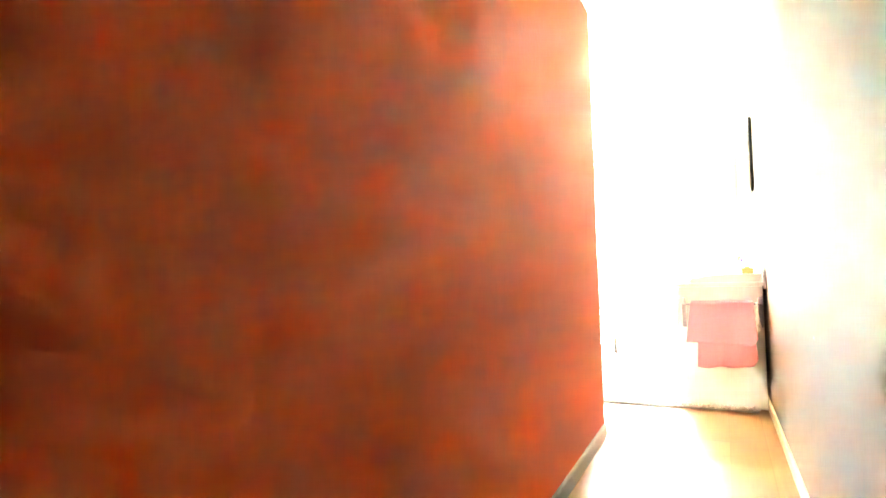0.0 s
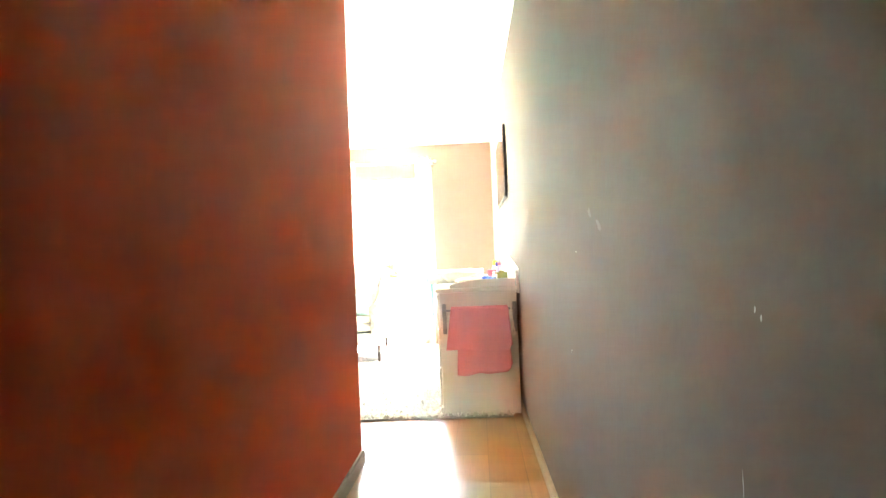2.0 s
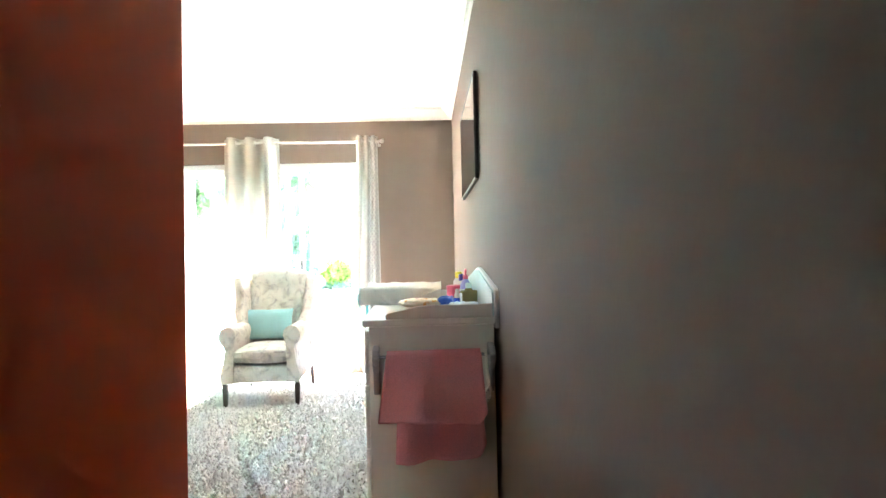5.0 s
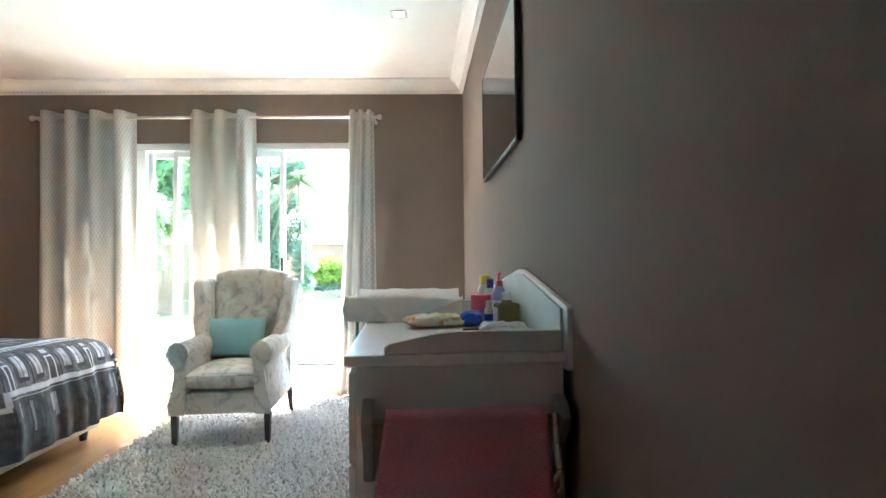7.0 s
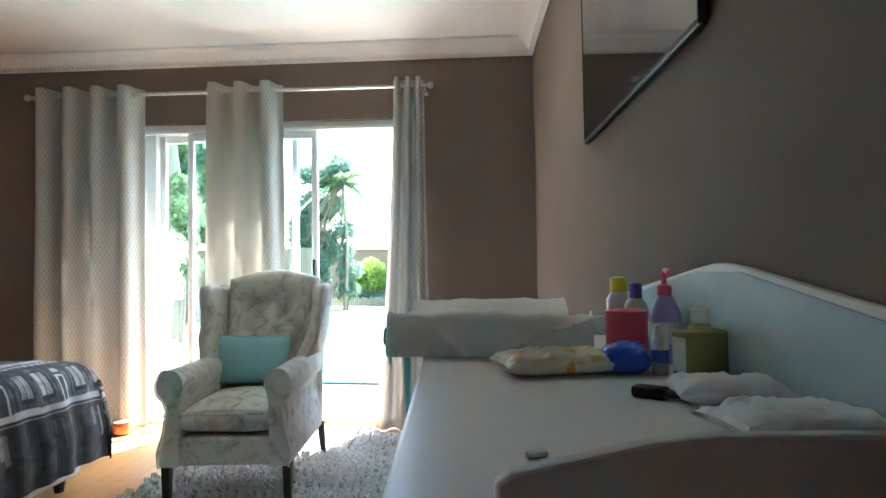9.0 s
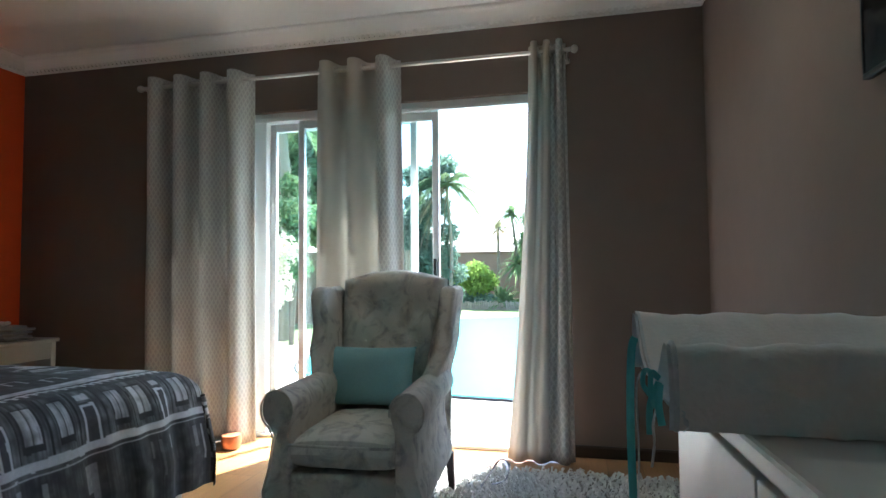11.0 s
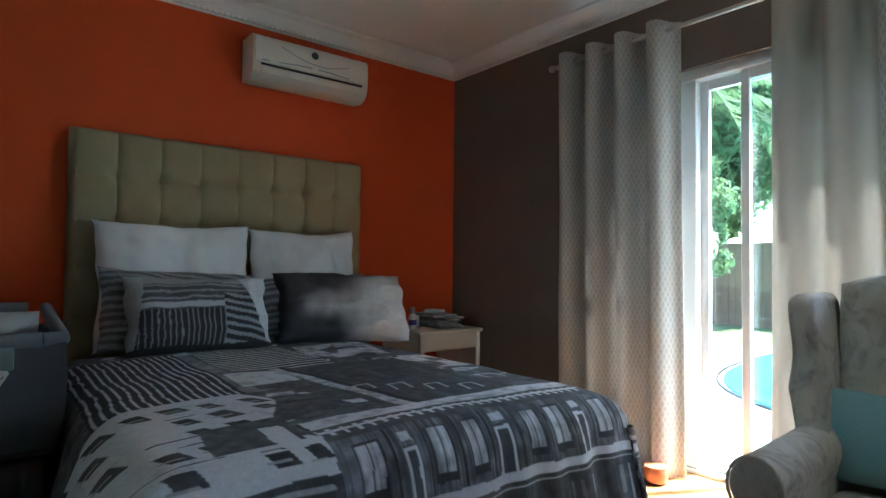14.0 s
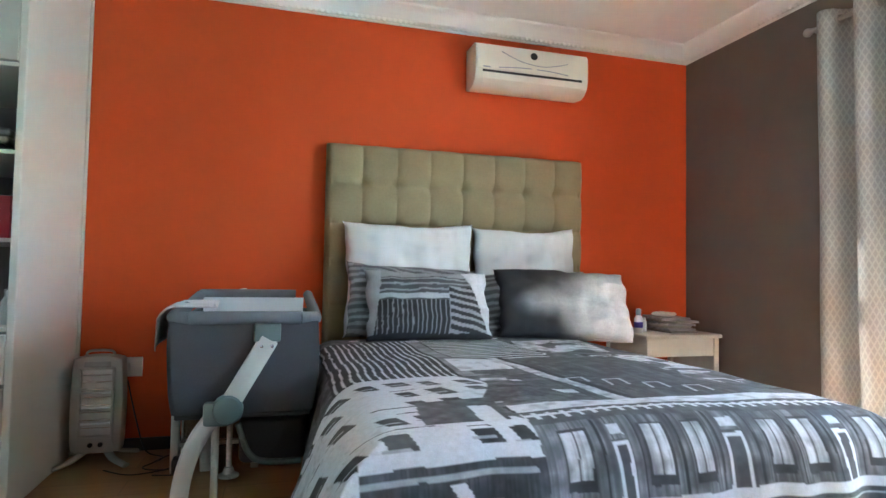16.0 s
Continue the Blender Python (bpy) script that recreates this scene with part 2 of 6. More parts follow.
def curtain_lining():
    m = mat("plain_curtain_lining", (0.5, 0.45, 0.38), 0.9, grain=200, amount=0.06, bump=0.15, bump_scale=300)
    nt, b = nodes_of(m)
    tr = nt.nodes.new("ShaderNodeBsdfTranslucent")
    tr.inputs[0].default_value = (0.6, 0.58, 0.54, 1)
    add = nt.nodes.new("ShaderNodeMixShader")
    add.inputs[0].default_value = 0.3
    nt.links.new(b.outputs[0], add.inputs[1])
    nt.links.new(tr.outputs[0], add.inputs[2])
    nt.links.new(add.outputs[0], nt.nodes["Material Output"].inputs[0])
    return m


def floral_cloth():
    m = mat("faded_floral_cloth", (0.6, 0.57, 0.5), 0.9, amount=0.05)
    nt, b = nodes_of(m)
    v = mapped(nt)
    n1 = tex(nt, "ShaderNodeTexNoise", v, Scale=9.0, Detail=5, Roughness=0.62, Distortion=1.2)
    n2 = tex(nt, "ShaderNodeTexNoise", v, Scale=22.0, Detail=3, Distortion=0.8)
    n3 = tex(nt, "ShaderNodeTexNoise", v, Scale=260.0, Detail=2)
    a = ramp(nt, n1.outputs["Fac"], 0.47, 0.66)
    c = mix_color(nt, a, (0.76, 0.73, 0.65), mix_color(nt, ramp(nt, n2.outputs["Fac"], 0.42, 0.62), (0.42, 0.4, 0.38), (0.6, 0.56, 0.46)))
    c2 = mix_color(nt, ramp(nt, n3.outputs["Fac"], 0.3, 0.75), mix_color(nt, 0.8, (0.2, 0.2, 0.19), c), c)
    nt.links.new(c2, b.inputs["Base Color"])
    bp = nt.nodes.new("ShaderNodeBump")
    bp.inputs["Strength"].default_value = 0.2
    bp.inputs["Distance"].default_value = 0.004
    nt.links.new(n3.outputs["Fac"], bp.inputs["Height"])
    nt.links.new(bp.outputs[0], b.inputs["Normal"])
    return m


def print_cloth(name):
    """Cotton whose grey print is a mesh attribute drawn by the thing's own function."""
    m = mat(name, (0.5, 0.5, 0.5), 0.85, amount=0.05)
    nt, b = nodes_of(m)
    at = nt.nodes.new("ShaderNodeAttribute")
    at.attribute_name = "print"
    v = mapped(nt)
    n1 = tex(nt, "ShaderNodeTexNoise", v, Scale=55.0, Detail=5, Roughness=0.7)
    n2 = tex(nt, "ShaderNodeTexNoise", v, Scale=300.0, Detail=2)
    c = mix_color(nt, ramp(nt, n1.outputs["Fac"], 0.35, 0.7), mix_color(nt, 0.82, (0.03, 0.032, 0.04), at.outputs["Color"]), at.outputs["Color"])
    nt.links.new(mix_color(nt, ramp(nt, n2.outputs["Fac"], 0.2, 0.8), mix_color(nt, 0.85, (0.05, 0.05, 0.05), c), c), b.inputs["Base Color"])
    bp = nt.nodes.new("ShaderNodeBump")
    bp.inputs["Strength"].default_value, bp.inputs["Distance"].default_value = 0.15, 0.003
    nt.links.new(n2.outputs["Fac"], bp.inputs["Height"])
    nt.links.new(bp.outputs[0], b.inputs["Normal"])
    return m


def glass(name, tint=(0.9, 0.97, 0.96)):
    m = bpy.data.materials.new(name)
    m.use_nodes = True
    nt = m.node_tree
    b = nt.nodes["Principled BSDF"]
    b.inputs["Base Color"].default_value = (*tint, 1)
    b.inputs["Roughness"].default_value, b.inputs["IOR"].default_value = 0.01, 1.45
    b.inputs["Transmission Weight"].default_value = 1.0
    return m


def printed_film():
    """Off-white plastic wrapper with soft amber blotches."""
    m = mat("printed_wrapper_film", (0.7, 0.6, 0.42), 0.3, amount=0.05)
    nt, b = nodes_of(m)
    v = mapped(nt)
    n1 = tex(nt, "ShaderNodeTexNoise", v, Scale=16.0, Detail=1.5, Distortion=0.5)
    n2 = tex(nt, "ShaderNodeTexNoise", v, Scale=45.0, Detail=3)
    c = mix_color(nt, ramp(nt, n1.outputs["Fac"], 0.56, 0.62), (0.76, 0.71, 0.58), (0.66, 0.36, 0.1))
    nt.links.new(mix_color(nt, ramp(nt, n2.outputs["Fac"], 0.55, 0.7), c, (0.8, 0.77, 0.68)), b.inputs["Base Color"])
    return m


M["floor"] = laminate_floor()
M["curtain"] = curtain_cloth()
M["lining"] = curtain_lining()
M["floral"] = floral_cloth()
M["duvet"] = print_cloth("city_print_cotton")
M["sham"] = print_cloth("printed_pillow_cotton")
M["glass"] = glass("door_glass", (0.86, 0.96, 0.95))
M["screen"] = mat("dark_glossy_screen", (0.02, 0.02, 0.022), 0.06, amount=0.05, spec=0.6)
M["film"] = printed_film()


# ---- mesh helpers ----
def done(name, bm, material, parent=None, label="", smooth=False):
    me = bpy.data.meshes.new(name)
    bmesh.ops.recalc_face_normals(bm, faces=bm.faces)
    bm.to_mesh(me)
    bm.free()
    for m in (material if isinstance(material, (list, tuple)) else [material]):
        me.materials.append(m)
    if smooth:
        me.polygons.foreach_set("use_smooth", [True] * len(me.polygons))
        me.set_sharp_from_angle(angle=radians(38))
    ob = new(name, me)
    if parent:
        ob.parent = parent
    if label:
        tagged(ob, label)
    return ob


part = done


def thing(name, label, category, at=(0, 0, 0), turn=0.0, group=""):
    e = new(name)
    e.empty_display_size = 0.1
    e.matrix_world = pose(*at, 0, 0, turn)
    return tagged(e, label, category, group)


def box(x0, y0, z0, x1, y1, z1, bev=0.003, seg=1, bm=None):
    own = bm is None
    b = bmesh.new()
    bmesh.ops.create_cube(b, size=1)
    bmesh.ops.scale(b, vec=(x1 - x0, y1 - y0, z1 - z0), verts=b.verts)
    bmesh.ops.translate(b, vec=((x0 + x1) / 2, (y0 + y1) / 2, (z0 + z1) / 2), verts=b.verts)
    if bev:
        bmesh.ops.bevel(b, geom=b.edges[:], offset=min(bev, 0.45 * min(abs(x1 - x0), abs(y1 - y0), abs(z1 - z0))), segments=seg, affect="EDGES", profile=0.5)
    return b if own else merge(bm, b)


def merge(bm, other):
    me = bpy.data.meshes.new("tmp")
    other.to_mesh(me)
    other.free()
    bm.from_mesh(me)
    bpy.data.meshes.remove(me)
    return bm


def lathe(profile, seg=24, at=(0, 0, 0), bm=None):
    """Turned solid about z from (radius, height) pairs."""
    b = bm or bmesh.new()
    rings = []
    for r, z in profile:
        rings.append([b.verts.new((at[0] + r * math.cos(2 * math.pi * i / seg), at[1] + r * math.sin(2 * math.pi * i / seg), at[2] + z)) for i in range(seg)])
    for a, c in zip(rings, rings[1:]):
        for i in range(seg):
            b.faces.new((a[i], a[(i + 1) % seg], c[(i + 1) % seg], c[i]))
    b.faces.new(rings[0][::-1])
    b.faces.new(rings[-1])
    return b


def tube(points, radius, seg=10, bm=None, flat=1.0, up=(0, 0, 1)):
    """A swept rod along points; radius may be a list. flat squeezes it across."""
    b = bm or bmesh.new()
    pts = [Vector(p) for p in points]
    rad = radius if isinstance(radius, (list, tuple)) else [radius] * len(pts)
    rings = []
    for i, p in enumerate(pts):
        d = (pts[min(i + 1, len(pts) - 1)] - pts[max(i - 1, 0)]).normalized()
        u = Vector(up)
        if abs(d.dot(u)) > 0.95:
            u = Vector((1, 0, 0))
        s = d.cross(u).normalized()
        w = s.cross(d).normalized()
        rings.append([b.verts.new(p + rad[i] * (math.cos(2 * math.pi * k / seg) * s + flat * math.sin(2 * math.pi * k / seg) * w)) for k in range(seg)])
    for a, c in zip(rings, rings[1:]):
        for i in range(seg):
            b.faces.new((a[i], a[(i + 1) % seg], c[(i + 1) % seg], c[i]))
    b.faces.new(rings[0][::-1])
    b.faces.new(rings[-1])
    return b


def smooth_path(points, n=8):
    """Points along a soft curve through the given ones."""
    p = [Vector(q) for q in points]
    out = []
    for i in range(len(p) - 1):
        a, b, c, d = p[max(i - 1, 0)], p[i], p[i + 1], p[min(i + 2, len(p) - 1)]
        for k in range(n):
            t = k / n
            out.append(0.5 * ((2 * b) + (c - a) * t + (2 * a - 5 * b + 4 * c - d) * t * t + (3 * b - a - 3 * c + d) * t ** 3))
    out.append(p[-1])
    return out


def extrude_profile(pts, axis, a, b, bev=0.0, seg=2):
    """Closed 2D outline pushed along an axis from a to b. axis x: pts are (y, z); y: (x, z); z: (x, y)."""
    bm = bmesh.new()

    def place(p, v):
        return {"x": (v, p[0], p[1]), "y": (p[0], v, p[1]), "z": (p[0], p[1], v)}[axis]

    lo, hi = [bm.verts.new(place(p, a)) for p in pts], [bm.verts.new(place(p, b)) for p in pts]
    n = len(pts)
    bm.faces.new(lo[::-1])
    bm.faces.new(hi)
    for i in range(n):
        bm.faces.new((lo[i], lo[(i + 1) % n], hi[(i + 1) % n], hi[i]))
    bmesh.ops.recalc_face_normals(bm, faces=bm.faces)
    if bev:
        es = [e for e in bm.edges if e.calc_face_angle(0) > 0.5]
        bmesh.ops.bevel(bm, geom=es, offset=bev, segments=seg, affect="EDGES", profile=0.5)
    return bm


def cushion(w, h, d, nx=22, ny=16, pinch=0.5, wrinkle=0.006, seed=0):
    """A filled pillow lying in x (w) and z (h), thick in y (d), with pointed corners and creases."""
    bm = bmesh.new()
    grids = []
    for side in (-1, 1):
        g = []
        for j in range(ny + 1):
            row = []
            for i in range(nx + 1):
                u, v = 2 * i / nx - 1, 2 * j / ny - 1
                k = max(0.0, (1 - abs(u) ** 3.2) * (1 - abs(v) ** 3.2)) ** pinch
                pull = 1 - 0.07 * (1 - abs(u)) ** 0.5 * abs(v) ** 6
                pull2 = 1 - 0.07 * (1 - abs(v)) ** 0.5 * abs(u) ** 6
                x, z = u * w / 2 * pull2, v * h / 2 * pull
                y = side * d / 2 * k
                nz = noise.noise(Vector((x * 7 + seed, z * 7, seed * 3.1 + side))) + 0.6 * noise.noise(Vector((x * 17 + seed, z * 4, 5 + seed)))
                y += side * wrinkle * nz * (0.2 + k)
                row.append(bm.verts.new((x, y, z + h / 2)))
            g.append(row)
        grids.append(g)
    for s, g in enumerate(grids):
        for j in range(ny):
            for i in range(nx):
                f = (g[j][i], g[j][i + 1], g[j + 1][i + 1], g[j + 1][i])
                bm.faces.new(f if s == 0 else f[::-1])
    bmesh.ops.remove_doubles(bm, verts=bm.verts, dist=0.0008)
    return bm


def structure(ob, label, category):
    return tagged(ob, label, category, kind="structure")


# ---- large structure ----
XE, XW, YN, ZC = 0.46, -4.5, 7.4, 2.78
LEAN = Matrix.Translation((XE, 3.7, 0)) @ Matrix.Rotation(radians(0.75), 4, "Z") @ Matrix.Translation((-XE, -3.7, 0))
bm = box(XW - 0.15, 2.6, -0.05, XE + 0.3, YN + 0.13, 0, 0)
box(-0.66, -2.4, -0.05, XE + 0.3, 2.6, 0, 0, bm=bm)
structure(done("floor", bm, M["floor"]), "honey-coloured oak laminate floor with a satin sheen", "floor")
bm = box(XW - 0.15, 2.6, ZC, XE + 0.3, YN + 0.22, ZC + 0.12, 0)
box(-0.66, -2.4, ZC, XE + 0.3, 2.6, ZC + 0.12, 0, bm=bm)
structure(done("ceiling", bm, M["ceiling"]), "plain white painted ceiling", "ceiling")
east = structure(done("wall_east", box(XE, -2.45, -0.04, XE + 0.15, YN + 0.3, ZC + 0.02, 0), M["taupe"]), "long taupe-grey painted wall with scuff marks", "wall")
east.matrix_world = LEAN
structure(done("wall_west", box(XW - 0.15, 3.36, 0, XW, YN + 0.22, ZC, 0), M["orange"]), "bright orange painted wall behind the bed", "wall")
D0, D1, DH = -3.0, -0.42, 2.235
bm = box(XW, YN, 0, D0, YN + 0.22, ZC, 0)
box(D1, YN, 0, XE + 0.02, YN + 0.22, ZC, 0, bm=bm)
box(D0, YN, DH, D1, YN + 0.22, ZC, 0, bm=bm)
structure(done("wall_north", bm, M["taupe"]), "taupe-grey painted wall with a wide garden door", "wall")
bm = box(-0.66, -2.4, 0, -0.51, 2.87, ZC, 0.004)
structure(done("wall_passage", bm, M["orange"]), "orange painted passage wall ending at the bedroom", "wall")
structure(done("wall_south", box(-3.68, 2.72, 0, -0.66, 2.87, ZC, 0), M["white_paint"]), "plain white wall closing the bedroom", "wall")
structure(done("wall_entry", box(-0.51, -2.4, 0, XE + 0.1, -2.25, ZC, 0), M["white_paint"]), "plain white wall at the passage end", "wall")
structure(done("wall_closet", box(XW - 0.15, 2.6, 0, -3.68, 2.75, ZC, 0), M["white_paint"]), "plain white wall beside the cupboard", "wall")

CORNICE = [(0, 0), (0.012, 0), (0.014, 0.012), (0.03, 0.016), (0.036, 0.03), (0.05, 0.05), (0.072, 0.075), (0.085, 0.085), (0.1, 0.09), (0.112, 0.098), (0.115, 0.112), (0, 0.112)]


def cornice(name, axis, a, b, wall, sign, label):
    """Moulded plaster strip where wall and ceiling meet, with a row of small blocks along its foot."""
    z = ZC - 0.112
    pts = [(wall + sign * p, z + q - 0.001) for p, q in CORNICE]
    ob = structure(done(name, extrude_profile(pts, axis, a, b), M["ceiling"]), label, "cornice")
    bm, t = bmesh.new(), a + 0.02
    while t < b - 0.03:
        lo, hi = sorted((wall + sign * 0.018, wall + sign * 0.036))
        if axis == "y":
            box(lo, t, z + 0.006, hi, t + 0.02, z + 0.032, 0, bm=bm)
        else:
            box(t, lo, z + 0.006, t + 0.02, hi, z + 0.032, 0, bm=bm)
        t += 0.036
    tagged(done("dentil_row", bm, M["ceiling"], ob), kind="stuff")
    return ob


cornice("cornice_north", "x", XW, XE, YN, -1, "white moulded plaster cornice with dentil blocks")
cornice("cornice_west", "y", 3.36, YN - 0.013, XW, 1, "white moulded plaster cornice with dentil blocks")
cornice("cornice_east", "y", -2.2, YN - 0.013, XE, -1, "white moulded plaster cornice with dentil blocks").matrix_world = LEAN
cornice("cornice_passage", "y", -2.2, 2.87, -0.51, 1, "white moulded plaster cornice over the orange wall")

structure(done("baseboard_passage", extrude_profile([(-0.51, 0), (-0.494, 0), (-0.494, 0.065), (-0.5, 0.075), (-0.51, 0.075)], "y", -2.2, 2.87), M["skirting"]), "grey painted skirting board", "skirting")
structure(done("baseboard_east", extrude_profile([(XE, 0), (XE - 0.016, 0), (XE - 0.016, 0.055), (XE - 0.01, 0.065), (XE, 0.065)], "y", -2.2, YN), M["wood_skirting"]), "pale wooden skirting board", "skirting").matrix_world = LEAN
bm = extrude_profile([(YN, 0), (YN - 0.016, 0), (YN - 0.016, 0.06), (YN - 0.01, 0.07), (YN, 0.07)], "x", XW, D0 - 0.02)
merge(bm, extrude_profile([(YN, 0), (YN - 0.016, 0), (YN - 0.016, 0.06), (YN - 0.01, 0.07), (YN, 0.07)], "x", D1 + 0.02, XE - 0.07))
structure(done("baseboard_north", bm, M["dark_wood"]), "dark wooden skirting board", "skirting")
structure(done("baseboard_west", extrude_profile([(XW, 0), (XW + 0.016, 0), (XW + 0.016, 0.06), (XW + 0.01, 0.07), (XW, 0.07)], "y", 3.36, YN - 0.02), M["dark_wood"]), "dark wooden skirting board", "skirting")

# scuffs of filler and scratches on the long wall
def scuff(y, z, w, h, seed, turn=0.0):
    bm = bmesh.new()
    c = bm.verts.new((XE - 0.0015, y, z))
    ring = []
    for i in range(14):
        a = 2 * math.pi * i / 14
        r = 0.7 + 0.5 * noise.noise(Vector((math.cos(a) * 1.5 + seed, math.sin(a) * 1.5, seed)))
        dy, dz = r * w * math.cos(a), r * h * math.sin(a)
        ct, st = math.cos(turn), math.sin(turn)
        ring.append(bm.verts.new((XE - 0.0012, y + dy * ct - dz * st, z + dy * st + dz * ct)))
    for i in range(14):
        bm.faces.new((c, ring[i], ring[(i + 1) % 14]))
    ob = done("wall_scuff", bm, M["scuff"])
    ob.matrix_world = LEAN
    return structure(ob, "pale scratch or filler smear on taupe paint", "scuff")


M["scuff"] = mat("pale_filler_smear", (0.222, 0.174, 0.146), 0.75, grain=60, amount=0.1)
M["scratch"] = mat("white_scratch", (0.6, 0.57, 0.52), 0.7, amount=0.1)
for y, z, w, h, sd, tr in ((1.32, 1.222, 0.03, 0.014, 1, 0.5), (1.21, 1.18, 0.042, 0.014, 2, 0.5)):
    scuff(y, z, w, h, sd, tr)
for y, z, w, h, sd, tr in ((1.545, 1.117, 0.012, 0.0025, 3, 0.3), (0.414, 1.033, 0.003, 0.005, 4, 0.2), (0.4, 1.024, 0.003, 0.005, 5, 0.2),
                           (0.468, 0.8, 0.0015, 0.028, 6, 0.0), (0.479, 0.735, 0.002, 0.006, 8, 0.0), (1.7, 0.778, 0.003, 0.016, 9, 0.6)):
    scuff(y, z, w, h, sd, tr).data.materials[0] = M["scratch"]


# ---- garden door ----
def garden_door():
    d = structure(thing("door_1", "", ""), "white aluminium sliding garden door, partly slid open", "sliding door")
    y0, y1 = YN + 0.03, YN + 0.13
    part("head", box(D0, y0, 2.195, D1, y1, DH, 0.004), M["frame_white"], d)
    part("head_track", box(D0, y0 - 0.01, 2.17, D1, y1 - 0.02, 2.195, 0.003), M["frame_white"], d)
    part("sill", box(D0, y0 - 0.02, 0.001, D1, y1, 0.025, 0.003), M["frame_white"], d)
    for x in (D0, D1 - 0.05):
        part("jamb", box(x, y0, 0.025, x + 0.05, y1, 2.17, 0.004), M["frame_white"], d)
    part("post", box(-2.52, y0 - 0.005, 0.025, -2.43, y1 - 0.02, 2.17, 0.006), M["frame_white"], d)

    def leaf(name, x0, x1, y, label, rails=()):
        w = 0.035
        for x in (x0, x1 - 0.045):
            part("stile", box(x, y, 0.03, x + 0.045, y + w, 2.165, 0.004), M["frame_white"], d)
        for z in (0.03, 2.11, *rails):
            part("rail", box(x0 + 0.045, y, z, x1 - 0.045, y + w, z + 0.055, 0.004), M["frame_white"], d)
        p = part(name, box(x0 + 0.04, y + 0.014, 0.08, x1 - 0.04, y + 0.02, 2.115, 0), M["glass"], d, label)
        p.visible_shadow = False

    leaf("pane", -2.95, -2.525, y0 + 0.035, "clear glass sidelight", (0.75, 1.55))
    leaf("pane", -2.43, -1.36, y0 + 0.045, "clear fixed glass")
    leaf("pane", -2.195, -1.2, y0 + 0.002, "clear sliding glass")
    h = part("handle", box(-1.235, y0 - 0.03, 1.08, -1.212, y0 + 0.001, 1.2, 0.006, 2), M["black"], d, "black pull handle")
    part("lock", box(-1.23, y0 - 0.012, 1.02, -1.215, y0 + 0.001, 1.06, 0.003), M["steel"], h)


garden_door()


# ---- curtains and rod ----
ROD_Y, ROD_Z = 7.24, 2.42


def curtain_rod():
    r = thing("curtain_rod", "brushed steel curtain rod with ball ends above the garden door", "curtain rod")
    part("pole", tube([(-3.275, ROD_Y, ROD_Z), (-0.36, ROD_Y, ROD_Z)], 0.0125, 14), M["steel"], r, smooth=True)
    for x, s in ((-3.275, -1), (-0.36, 1)):
        prof = [(0.0135, 0), (0.015, 0.006), (0.011, 0.01), (0.02, 0.018), (0.025, 0.031), (0.02, 0.046), (0.007, 0.054)]
        bm = lathe(prof, 16)
        bmesh.ops.rotate(bm, matrix=Matrix.Rotation(s * math.pi / 2, 3, "Y"), verts=bm.verts)
        bmesh.ops.translate(bm, vec=(x, ROD_Y, ROD_Z), verts=bm.verts)
        part("finial", bm, M["steel"], r, smooth=True)
    for x in (-3.262, -0.37):
        part("bracket", tube([(x, ROD_Y, ROD_Z - 0.014), (x, YN - 0.02, ROD_Z - 0.014), (x, YN - 0.001, ROD_Z - 0.014)], [0.006, 0.006, 0.018], 10), M["steel"], r)


curtain_rod()


